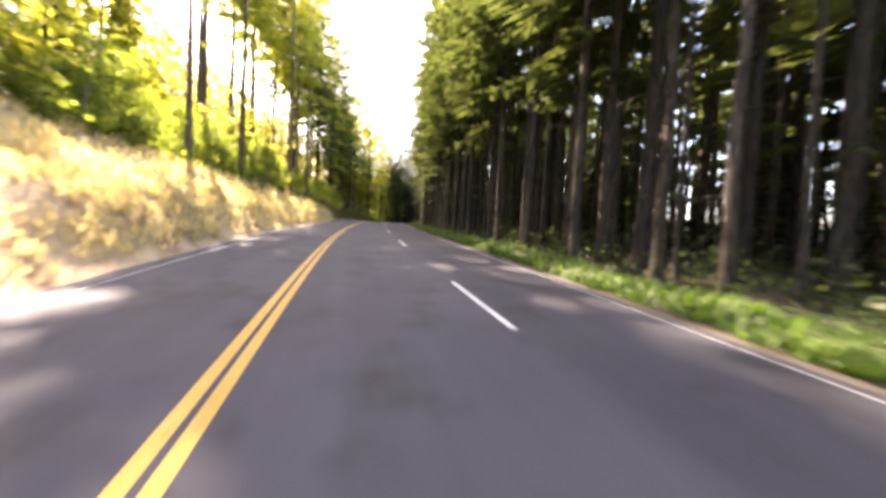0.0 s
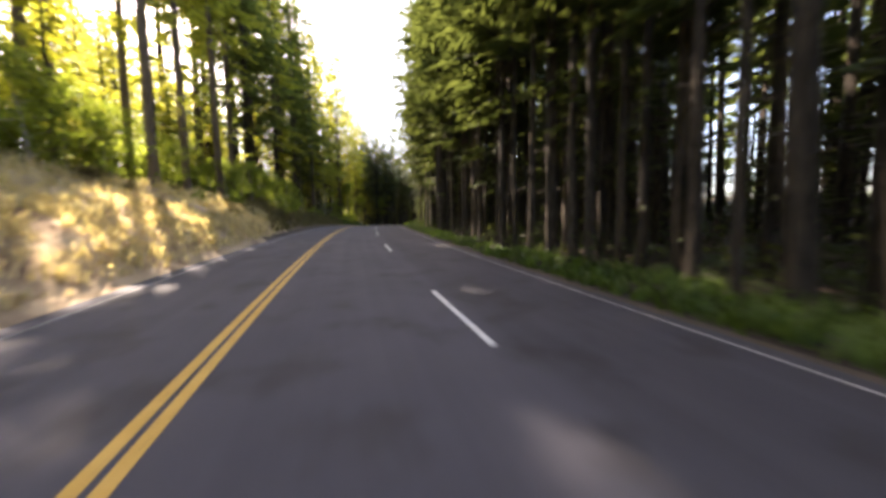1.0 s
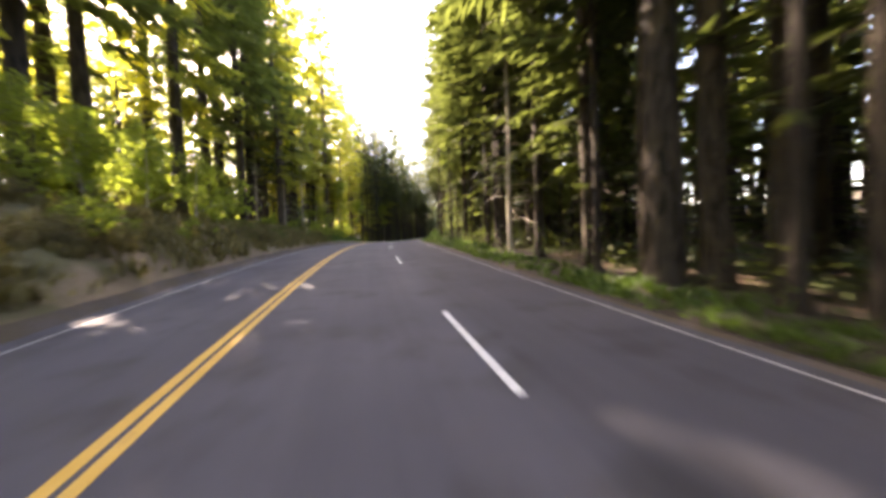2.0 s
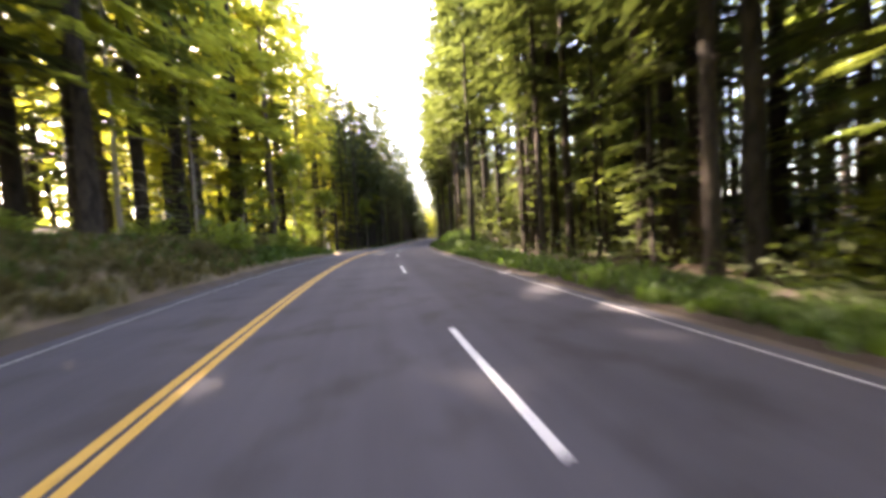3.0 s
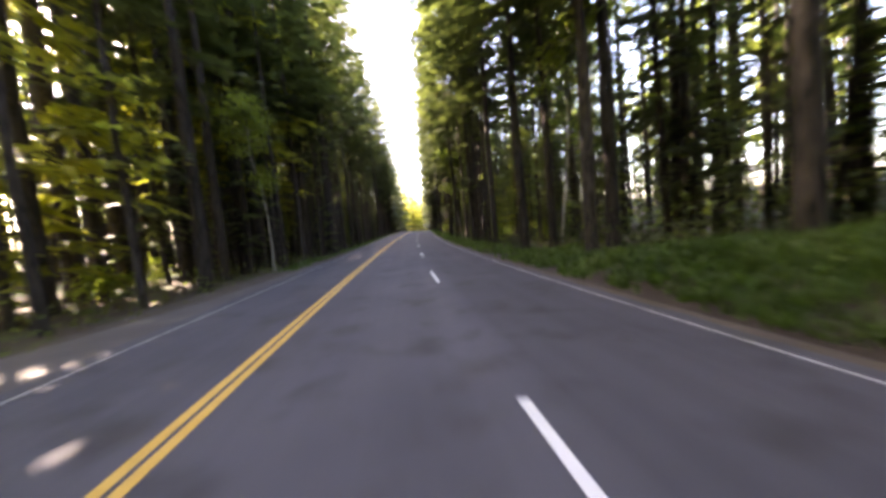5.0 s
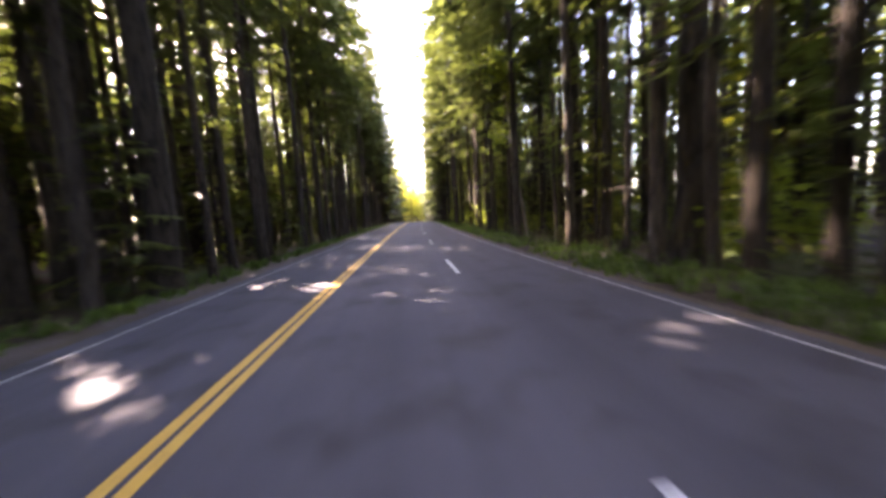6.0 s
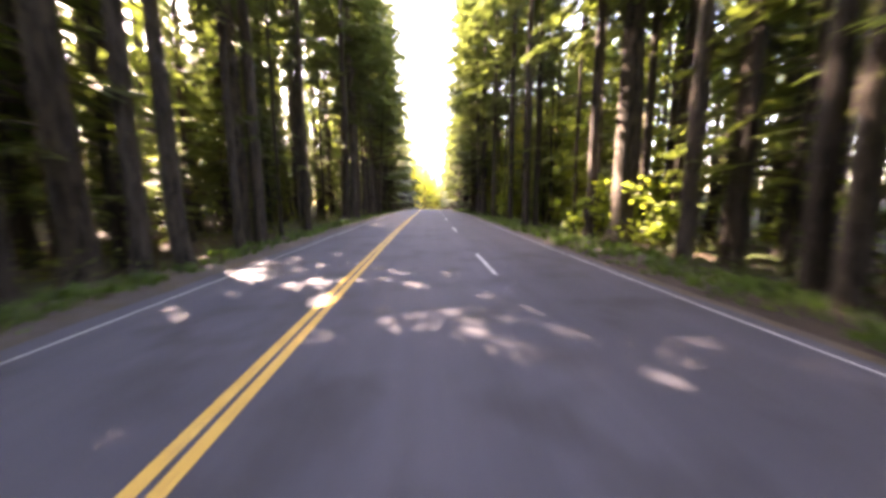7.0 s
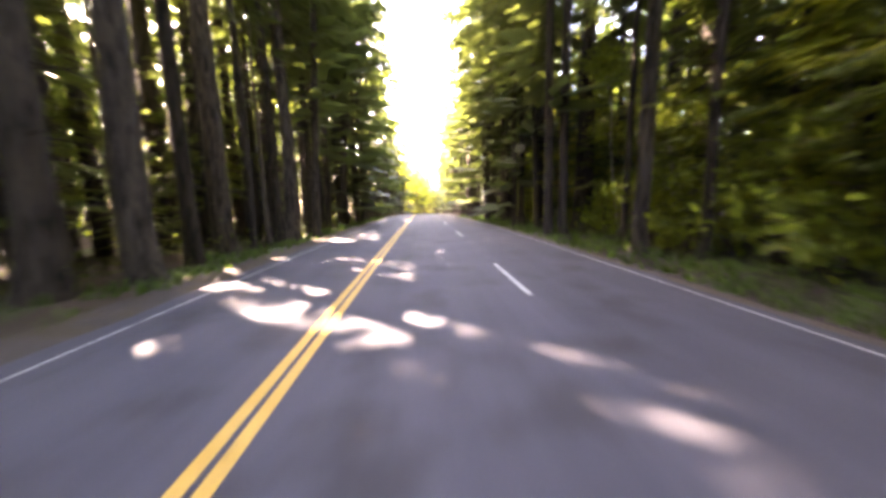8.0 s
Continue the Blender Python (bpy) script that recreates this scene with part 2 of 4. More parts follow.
tagged(mesh_object("ground", np.stack([gx.ravel(), gy.ravel(), gz.ravel()], 1), quads, [LITTER, DRY_EARTH, SHADED_SOIL, GRAVEL, BROWN_EARTH], smooth=True, indices=kind_of),
       "forest floor with litter, grassy verges and a dry earth cut bank", "ground", kind="structure")


def strip(name, s0, s1, lat0, lat1, top, depth, mat, parent=None, step=1.0, ragged=0.0, seed=0):
    """A slab along the road from s0 to s1 between two offsets, top metres above the road's line."""
    rng = np.random.RandomState(seed)
    n = max(2, int(round((s1 - s0) / step)) + 1)
    ss = np.linspace(s0, s1, n)
    la, lb = lat0 + rng.uniform(-ragged, ragged, n), lat1 + rng.uniform(-ragged, ragged, n)
    v = []
    for lat, dz in ((la, top - depth), (la, top), (lb, top), (lb, top - depth)):
        x, y, z = on_road(ss, lat)
        v.append(np.stack([x, y, z + dz], 1))
    v = np.stack(v, 1).reshape(-1, 3)
    f = [(4 * i + k, 4 * i + 4 + k, 4 * i + 5 + k, 4 * i + 1 + k) for i in range(n - 1) for k in range(3)]
    f += [(0, 1, 2, 3), (4 * n - 1, 4 * n - 2, 4 * n - 3, 4 * n - 4)]
    ob = mesh_object(name, v, f, mat, parent)
    along, across = np.repeat(ss, 4), np.stack([la, la, lb, lb], 1).ravel()
    layer = ob.data.uv_layers.new(name="lanes")
    ids = np.empty(len(ob.data.loops), dtype=np.int32)
    ob.data.loops.foreach_get("vertex_index", ids)
    layer.data.foreach_set("uv", np.stack([across[ids], along[ids]], 1).ravel().astype(np.float32))
    return ob


road = tagged(strip("road", -60, 460, -3.8, 7.55, 0.0, 0.15, ASPHALT, ragged=0.05, seed=3), "grey worn asphalt road with three lanes", "road", kind="structure")
for lat in (-0.103, 0.103):
    tagged(strip("centre_line", -60, 460, lat - 0.068, lat + 0.068, 0.005, 0.004, YELLOW, road), "worn yellow painted line")
for lat in (LEFT, RIGHT):
    tagged(strip("edge_line", -60, 460, lat - 0.021, lat + 0.021, 0.005, 0.004, FAINT_WHITE, road), "thin white painted line")
for i in range(-4, 32):
    far_end = 8.47 + 12.19 * i
    late = min(1.0, max(0.0, (far_end - 125) / 30))
    far_end, mid = far_end - 0.8 * late, float(np.interp(far_end, [62, 88, 120, 155], [MID + 0.06, MID - 0.05, MID - 0.05, MID + 0.11]))
    tagged(strip("lane_dash", far_end - 3.45, far_end, mid - 0.06, mid + 0.06, 0.005, 0.004, WHITE if far_end < 176 else FAINT_WHITE, road, ragged=0.006, seed=i + 40), "white painted lane dash" if far_end < 176 else "faded white lane dash")


def lay_by():
    """The hard shoulder widens to a paved lay-by beside the oncoming lane."""
    ss = np.arange(119.5, 156, 0.5)
    rng = np.random.RandomState(8)
    outer = np.interp(ss, [119.5, 122, 127, 131, 134, 140, 150, 155.5], [-3.85, -5.0, -6.4, -7.4, -6.5, -5.0, -4.4, -3.85]) + rng.uniform(-0.07, 0.07, len(ss))
    xa, ya, z = on_road(ss, outer)
    xb, yb, _ = on_road(ss, -3.78)
    n = len(ss)
    v = np.concatenate([np.stack([xa, ya, z - 0.14], 1), np.stack([xa, ya, z - 0.006], 1), np.stack([xb, yb, z - 0.006], 1), np.stack([xb, yb, z - 0.14], 1)])
    f = [(k * n + i, k * n + i + 1, (k + 1) * n + i + 1, (k + 1) * n + i) for k in range(3) for i in range(n - 1)]
    tagged(mesh_object("lay_by", v, f, SHOULDER, road), "grey-brown worn paved lay-by")


SHOULDER = material("shoulder_asphalt", (0.062, 0.056, 0.054), (0.1, 0.088, 0.08), scale=0.6, fine=50, rough=0.9, bump=0.4, bump_size=0.008,
                    third=(0.14, 0.115, 0.09), third_at=(0.55, 0.75), third_scale=0.8)
lay_by()

# ================= trees =================
def tube(points, radii, sides):
    """A tapered tube along points; verts and faces."""
    pts = np.asarray(points, float)
    v, f = [], []
    for i, (p, r) in enumerate(zip(pts, radii)):
        d = pts[min(i + 1, len(pts) - 1)] - pts[max(i - 1, 0)]
        d = d / (np.linalg.norm(d) + 1e-9)
        a = np.cross(d, (0.3, 0.9, 0.1) if abs(d[2]) > 0.7 else (0, 0, 1))
        a /= np.linalg.norm(a)
        b = np.cross(d, a)
        for k in range(sides):
            t = 2 * math.pi * k / sides
            v.append(p + r * (math.cos(t) * a + math.sin(t) * b))
        if i:
            for k in range(sides):
                k2 = (k + 1) % sides
                f.append(((i - 1) * sides + k, (i - 1) * sides + k2, i * sides + k2, i * sides + k))
    return v, f


class Pile:
    """Collects verts and faces of one mesh."""

    def __init__(self):
        self.v, self.f, self.m = [], [], []

    def add(self, v, f, mat=0):
        base = len(self.v)
        self.v.extend(v)
        self.f.extend([tuple(i + base for i in q) for q in f])
        self.m.extend([mat] * len(f))


def trunk_mesh(rng, height, radius, sides=10, lean=0.25, bits=12, stubs=18, stub_to=0.5):
    pile = Pile()
    hs = np.concatenate([[-0.4, 0.0, 0.35, 1.0], np.linspace(2.2, height, bits)])
    wob = np.cumsum(rng.normal(0, lean * 0.12, (len(hs), 2)), 0)
    pts = np.column_stack([wob[:, 0], wob[:, 1], hs])
    taper = radius * np.clip(1 - np.clip(hs, 0, None) / height, 0.03, 1) ** 0.8
    taper[:3] *= (1.5, 1.32, 1.12)
    v, f = tube(pts, taper, sides)
    v = [p + np.array([*rng.normal(0, 0.035 * radius, 2), 0]) for p in v]
    pile.add(v, f)
    for _ in range(stubs):
        h = rng.uniform(1.5, height * stub_to)
        a = rng.uniform(0, 2 * math.pi)
        ln = rng.uniform(0.4, 1.8)
        c = np.array([np.interp(h, hs, pts[:, 0]), np.interp(h, hs, pts[:, 1]), h])
        e = c + np.array([math.cos(a) * ln, math.sin(a) * ln, rng.uniform(-0.35, 0.15) * ln])
        mid = (c + e) / 2 + np.array([0, 0, 0.06 * ln])
        vv, ff = tube([c, mid, e], [0.03, 0.02, 0.006], 3)
        pile.add(vv, ff)
    return pile, hs, pts


def spray(rng, pile, root, az, length, droop, rise, pairs=7, width=0.1, wood=True):
    """One conifer branch: a thin limb with flat, drooping sprays of needles on both sides."""
    ca, sa = math.cos(az), math.sin(az)

    def along(r):
        return root + np.array([ca * r, sa * r, rise * r - droop * r * r / max(length, 0.5)])
    if wood:
        vv, ff = tube([along(0), along(length * 0.5), along(length * 0.97)], [0.012 * length + 0.008, 0.008 * length, 0.004], 3)
        pile.add(vv, ff, 1)
    side = np.array([-sa, ca, 0])
    out = np.array([ca, sa, 0])
    for i in range(pairs):
        f = 0.22 + 0.78 * (i + rng.uniform(0, 0.6)) / pairs
        p = along(length * f)
        tl = length * 0.42 * (1.12 - f) + 0.16
        for sg in (-1, 1):
            d = side * sg * rng.uniform(0.7, 1.0) + out * rng.uniform(0.35, 0.9) + np.array([0, 0, rng.uniform(-0.5, 0.05)])
            d /= np.linalg.norm(d)
            wdt = np.cross(d, (0, 0, 1.0)) + np.array([0, 0, rng.uniform(-0.5, 0.5)])
            wdt /= np.linalg.norm(wdt) + 1e-6
            w = width * rng.uniform(0.7, 1.4) * (0.6 + 0.4 * tl)
            sag = np.array([0, 0, -0.1 * tl])
            fan = out * rng.uniform(0.25, 0.6) + np.array([0, 0, rng.uniform(-0.25, 0.1)])
            for way, k in ((d, 1.0), (d * 0.8 + fan, 0.8))[:1 + (i + (sg > 0)) % 3 % 2 + ((i + (sg > 0)) % 3 == 2)]:
                pile.add([p + wdt * w * 0.7, p + way * tl * k + sag, p - wdt * w * 0.7 + way * tl * 0.1], [(0, 1, 2)], 0)


def conifer(name, seed, height, radius, crown_from, reach, branches, needles, label, category="tree", low_branches=0, pairs=7, sides=9, bark=BARK, width=0.15, stubs=18):
    rng = np.random.RandomState(seed)
    base = new(name)
    base.empty_display_size = 0.3
    tp, hs, pts = trunk_mesh(rng, height, radius, sides=sides, stubs=stubs)
    mesh_object("trunk", tp.v, tp.f, bark, base, smooth=True)
    crown = Pile()
    for i in range(branches + low_branches):
        u = (i + rng.uniform(0, 1)) / branches
        if i >= branches:
            h, ln = rng.uniform(crown_from * 0.35, crown_from), rng.uniform(0.4, 0.8) * reach
        else:
            h = crown_from + (height * 0.985 - crown_from) * u ** 1.08
            ln = reach * (0.35 + 0.65 * min(1, u * 6)) * (1 - u) ** 0.62 * rng.uniform(0.6, 1.15) + 0.3
        c = np.array([np.interp(h, hs, pts[:, 0]), np.interp(h, hs, pts[:, 1]), h])
        spray(rng, crown, c, rng.uniform(0, 2 * math.pi), ln, rng.uniform(0.15, 0.42) * (1 - 0.5 * u), rng.uniform(-0.12, 0.22) + 0.25 * u, pairs, width, wood=i % 5 == 0)
    mesh_object("crown", crown.v, crown.f, [needles, bark], base, indices=crown.m)
    return tagged(base, label, category, "roadside trees")


def leaf_cluster(rng, pile, c, radius, leaves, size):
    for _ in range(leaves):
        p = c + rng.normal(0, radius * 0.5, 3) * np.array([1, 1, 0.6])
        d = rng.normal(0, 1, 3)
        d[2] -= 0.3
        d /= np.linalg.norm(d)
        w = np.cross(d, rng.normal(0, 1, 3))
        w /= np.linalg.norm(w) + 1e-6
        l, k = size * rng.uniform(0.7, 1.4), size * rng.uniform(0.3, 0.5)
        pile.add([p, p + d * l * 0.5 + w * k, p + d * l, p + d * l * 0.5 - w * k], [(0, 1, 2, 3)], 0)


def broadleaf(name, seed, height, radius, limbs, spread, clusters, leaves, size, mat, label, category="tree", bark=PALE_BARK, stems=1, low=0.25, group="roadside trees"):
    rng = np.random.RandomState(seed)
    base = new(name)
    base.empty_display_size = 0.3
    wood, crown = Pile(), Pile()
    tips = []
    for k in range(stems):
        a = rng.uniform(0, 2 * math.pi)
        top = np.array([math.cos(a), math.sin(a), 0]) * rng.uniform(0.05, 0.25) * height * (0.4 if stems == 1 else 1) + np.array([0, 0, height * rng.uniform(0.8, 1)])
        foot = np.array([math.cos(a), math.sin(a), 0]) * (0 if stems == 1 else radius * 2.5)
        n = 7
        t = np.linspace(0, 1, n)[:, None]
        pts = foot + (top - foot) * t + np.concatenate([np.cumsum(rng.normal(0, 0.02 * height, (n, 2)), 0) * t, np.zeros((n, 1))], 1)
        pts[0, 2] = -0.3
        vv, ff = tube(pts, radius * (1 - t[:, 0] * 0.85), 7 if stems == 1 else 3)
        wood.add(vv, ff)
        for _ in range(limbs):
            u = rng.uniform(low, 0.97)
            c = np.array([np.interp(u, t[:, 0], pts[:, i]) for i in range(3)])
            b = rng.uniform(0, 2 * math.pi)
            ln = spread * rng.uniform(0.5, 1.1) * (1.15 - 0.6 * u)
            e = c + np.array([math.cos(b) * ln, math.sin(b) * ln, rng.uniform(0.05, 0.6) * ln])
            m = (c + e) / 2 + np.array([0, 0, 0.08 * ln])
            vv, ff = tube([c, m, e], [radius * 0.35 * (1 - 0.6 * u), radius * 0.2 * (1 - 0.6 * u), 0.008], 4 if stems == 1 else 3)
            wood.add(vv, ff)
            tips += [e, m * 0.4 + e * 0.6, m]
        tips.append(pts[-1])
    mesh_object("trunk" if category == "tree" else "stem", wood.v, wood.f, bark, base, smooth=True)
    for _ in range(clusters):
        c = tips[rng.randint(len(tips))] + rng.normal(0, 0.12 * spread, 3)
        leaf_cluster(rng, crown, c, 0.22 * spread + 0.12, leaves, size)
    mesh_object("crown" if category == "tree" else "foliage", crown.v, crown.f, mat, base)
    return tagged(base, label, category, group)


def snag(name, seed, height, radius, label):
    """A dead tree: a thin trunk and long, bare, drooping limbs with twigs."""
    rng = np.random.RandomState(seed)
    base = new(name)
    base.empty_display_size = 0.3
    tp, hs, pts = trunk_mesh(rng, height, radius, sides=8, stubs=0)
    mesh_object("trunk", tp.v, tp.f, PALE_BARK, base, smooth=True)
    for i in range(34):
        h = 1.6 + (height - 2.4) * (i + rng.uniform(0, 1)) / 34
        a, ln = rng.uniform(0, 2 * math.pi), rng.uniform(1.0, 3.0) * (1.1 - 0.7 * h / height)
        c = np.array([np.interp(h, hs, pts[:, 0]), np.interp(h, hs, pts[:, 1]), h])
        out = np.array([math.cos(a), math.sin(a), 0])
        limb = Pile()
        way = [c, c + out * ln * 0.4 + (0, 0, 0.05 * ln), c + out * ln * 0.75 - (0, 0, 0.08 * ln), c + out * ln - (0, 0, 0.32 * ln)]
        limb.add(*tube(way, [0.028, 0.02, 0.014, 0.004], 4))
        for k in range(3):
            f = rng.uniform(0.4, 0.9)
            p = c + out * ln * f - (0, 0, 0.12 * ln * f)
            e = p + np.array([rng.normal(0, 0.3), rng.normal(0, 0.3), rng.uniform(-0.4, -0.05)]) * ln * 0.45
            limb.add(*tube([p, e], [0.01, 0.003], 3))
        mesh_object("limb", limb.v, limb.f, PALE_BARK, base)
    return tagged(base, label, "tree", "roadside trees")


BARE_LABEL = "tall dark fir with a bare straight trunk"
FULL_LABEL = "bushy fir with drooping branches near to the ground"
LIGHT_LABEL = "hemlock with layered drooping branches in a sunlit yellow-green tint"
MAKERS = {
    "fir_a": lambda: conifer("fir_tree", 11, 36, 0.34, 12, 4.2, 82, NEEDLES, BARE_LABEL, low_branches=2, pairs=6, width=0.165),
    "fir_b": lambda: conifer("fir_tree", 12, 33, 0.30, 10, 3.9, 80, NEEDLES, BARE_LABEL, low_branches=2, pairs=6, width=0.165),
    "fir_c": lambda: conifer("fir_tree", 13, 38, 0.36, 13, 4.4, 84, NEEDLES, BARE_LABEL, low_branches=2, pairs=6, width=0.165),
    "fir_d": lambda: conifer("fir_tree", 14, 29, 0.26, 8.5, 3.6, 76, NEEDLES, BARE_LABEL, low_branches=2, pairs=6, width=0.165),
    "pole_a": lambda: conifer("fir_tree", 16, 24, 0.14, 11, 2.3, 50, NEEDLES, "thin straight fir pole with a small high crown", pairs=6, sides=6, stubs=10),
    "pole_b": lambda: conifer("fir_tree", 17, 27, 0.17, 13, 2.5, 50, NEEDLES, "thin straight fir pole with a small high crown", pairs=6, sides=6, stubs=10),
    "high": lambda: conifer("fir_tree", 15, 38, 0.36, 18, 4.4, 86, NEEDLES, "very tall fir with a long bare trunk", low_branches=9, pairs=6, width=0.165),
    "full_a": lambda: conifer("fir_tree", 21, 27, 0.30, 2.2, 4.7, 116, NEEDLES, FULL_LABEL, pairs=7, width=0.18),
    "full_b": lambda: conifer("fir_tree", 22, 33, 0.34, 3.2, 5.1, 124, NEEDLES, FULL_LABEL, pairs=7, width=0.18),
    "light_a": lambda: conifer("hemlock_tree", 31, 17, 0.2, 1.2, 3.9, 104, SUNLIT_NEEDLES, LIGHT_LABEL, pairs=7, width=0.18),
    "light_b": lambda: conifer("hemlock_tree", 32, 20, 0.24, 2.0, 4.2, 108, SUNLIT_NEEDLES, LIGHT_LABEL, pairs=7, width=0.18),
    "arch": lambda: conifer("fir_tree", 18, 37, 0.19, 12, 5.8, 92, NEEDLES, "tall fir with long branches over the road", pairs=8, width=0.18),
    "high_gold": lambda: conifer("hemlock_tree", 36, 38, 0.27, 11.5, 4.9, 104, SUNLIT_NEEDLES, "very tall hemlock with a sunlit yellow-green tint and a long bare trunk", low_branches=11, pairs=7, width=0.18, stubs=26, bark=SUNLIT_BARK),
    "crest_gold": lambda: conifer("hemlock_tree", 37, 39, 0.25, 18.5, 4.6, 100, SUNLIT_NEEDLES, "very tall hemlock with a high crown in a sunlit yellow-green tint", pairs=7, width=0.18, stubs=26, bark=SUNLIT_BARK),
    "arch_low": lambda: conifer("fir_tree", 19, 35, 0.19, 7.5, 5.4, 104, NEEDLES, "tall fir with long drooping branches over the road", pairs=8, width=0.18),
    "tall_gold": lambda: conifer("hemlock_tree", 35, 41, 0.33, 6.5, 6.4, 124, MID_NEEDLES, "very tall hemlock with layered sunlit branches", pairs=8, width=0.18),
    "gold": lambda: conifer("hemlock_tree", 34, 34, 0.34, 5, 5.1, 116, SUNLIT_NEEDLES, "tall hemlock with open drooping branches in a sunlit yellow-green tint", pairs=8, width=0.18),
    "slim": lambda: conifer("hemlock_tree", 33, 11, 0.1, 1.5, 2.4, 75, MID_NEEDLES, "slim young hemlock with layered green branches", pairs=8, sides=7, width=0.12, stubs=4),
    "wispy": lambda: conifer("hemlock_tree", 42, 19, 0.1, 2.2, 1.9, 96, MID_NEEDLES, "thin hemlock pole with short wispy branches all along", pairs=7, sides=6, width=0.09, stubs=8),
    "sapling": lambda: conifer("young_hemlock", 41, 5.5, 0.06, 0.5, 1.7, 44, MID_NEEDLES, "young green hemlock under tall trees", pairs=8, sides=6, width=0.1, stubs=0),
    "alder_a": lambda: broadleaf("alder_tree", 51, 9, 0.11, 16, 2.7, 150, 18, 0.18, LEAVES, "slender pale-stemmed alder with bright yellow-green leaves", low=0.2),
    "alder_b": lambda: broadleaf("alder_tree", 52, 7, 0.09, 15, 2.5, 135, 18, 0.18, LEAVES, "slender pale-stemmed alder with bright yellow-green leaves", low=0.12),
    "alder_tall": lambda: broadleaf("alder_tree", 53, 14, 0.1, 16, 2.3, 150, 18, 0.18, LEAVES, "tall thin pale-stemmed alder with high yellow-green leaves", low=0.42),
    "snag": lambda: snag("dead_tree", 71, 15, 0.13, "dead tree with pale bare drooping branches"),
    "bush_a": lambda: broadleaf("bush", 61, 1.5, 0.025, 4, 0.9, 50, 9, 0.17, LEAVES, "leafy green roadside bush", "bush", BARK, stems=5, low=0.15, group="roadside bushes"),
    "scrub": lambda: broadleaf("scrub_bush", 63, 1.1, 0.025, 5, 1.1, 70, 12, 0.1, SCRUB, "low olive-brown scrub bush on a bank", "bush", BARK, stems=5, low=0.1, group="bank scrub"),
    "bush_b": lambda: broadleaf("bush", 62, 2.2, 0.03, 5, 1.2, 62, 9, 0.19, LEAVES, "leafy green roadside bush", "bush", BARK, stems=5, low=0.15, group="roadside bushes"),
}
MADE = {}
PLACED = []


def plant(kind, s, lat, size=1.0, turn=None, girth=None, seed=0):
    """Stands one plant on the ground at s, lat; girth scales its width alone."""
    rng = random.Random(int(s * 131 + lat * 977) + seed)
    x, y, _ = on_road(s, lat)
    g = girth if girth else size
    a = rng.uniform(0, 2 * math.pi) if turn is None else turn
    m = Matrix.Translation((float(x), float(y), float(ground_z(s, lat)) - 0.05)) @ Matrix.Rotation(a, 4, "Z") @ Matrix.Diagonal((g, g, size, 1))
    if kind in MADE:
        k = MADE[kind].scale
        copy_thing(MADE[kind], m @ Matrix.Diagonal((1 / k[0], 1 / k[1], 1 / k[2], 1)))
    else:
        MADE[kind] = MAKERS[kind]()
        MADE[kind].matrix_basis = m
    PLACED.append((s, lat))


def clear_of(s, lat, gap):
    return all((s - a) ** 2 + (lat - b) ** 2 > gap * gap for a, b in PLACED)


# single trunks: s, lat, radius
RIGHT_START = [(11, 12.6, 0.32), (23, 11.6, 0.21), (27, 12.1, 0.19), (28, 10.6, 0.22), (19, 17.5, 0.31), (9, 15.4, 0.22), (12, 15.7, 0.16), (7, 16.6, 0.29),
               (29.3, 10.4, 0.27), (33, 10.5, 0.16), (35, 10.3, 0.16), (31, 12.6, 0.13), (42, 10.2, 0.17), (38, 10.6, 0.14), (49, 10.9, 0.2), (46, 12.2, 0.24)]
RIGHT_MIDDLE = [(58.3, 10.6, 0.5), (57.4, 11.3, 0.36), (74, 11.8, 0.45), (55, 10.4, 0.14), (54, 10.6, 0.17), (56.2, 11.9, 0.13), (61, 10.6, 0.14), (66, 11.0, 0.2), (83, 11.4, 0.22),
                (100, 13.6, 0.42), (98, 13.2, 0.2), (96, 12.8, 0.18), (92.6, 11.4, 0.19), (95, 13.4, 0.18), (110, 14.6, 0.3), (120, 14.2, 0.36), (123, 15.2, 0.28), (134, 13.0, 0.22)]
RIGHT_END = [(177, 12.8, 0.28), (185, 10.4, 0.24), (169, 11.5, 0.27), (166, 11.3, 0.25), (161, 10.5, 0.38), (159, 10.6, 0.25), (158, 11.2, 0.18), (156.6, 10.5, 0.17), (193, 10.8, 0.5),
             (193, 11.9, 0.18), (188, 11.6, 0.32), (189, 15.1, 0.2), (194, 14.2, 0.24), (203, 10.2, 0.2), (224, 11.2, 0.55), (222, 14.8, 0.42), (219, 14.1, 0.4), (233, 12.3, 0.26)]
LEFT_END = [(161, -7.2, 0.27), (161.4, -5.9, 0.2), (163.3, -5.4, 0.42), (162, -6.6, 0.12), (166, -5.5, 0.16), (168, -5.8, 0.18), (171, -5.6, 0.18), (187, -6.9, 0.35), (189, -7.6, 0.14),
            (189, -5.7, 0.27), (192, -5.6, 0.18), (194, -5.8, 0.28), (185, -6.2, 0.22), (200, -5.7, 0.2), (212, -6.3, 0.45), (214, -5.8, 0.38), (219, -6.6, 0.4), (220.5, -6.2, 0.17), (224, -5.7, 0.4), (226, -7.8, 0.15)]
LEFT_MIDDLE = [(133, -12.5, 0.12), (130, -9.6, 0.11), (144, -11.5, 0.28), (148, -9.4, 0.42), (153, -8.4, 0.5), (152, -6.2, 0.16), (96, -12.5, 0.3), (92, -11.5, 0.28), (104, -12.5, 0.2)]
BARE = {"fir_a": 0.34, "fir_b": 0.30, "fir_c": 0.36, "fir_d": 0.26}
pick = random.Random(5)


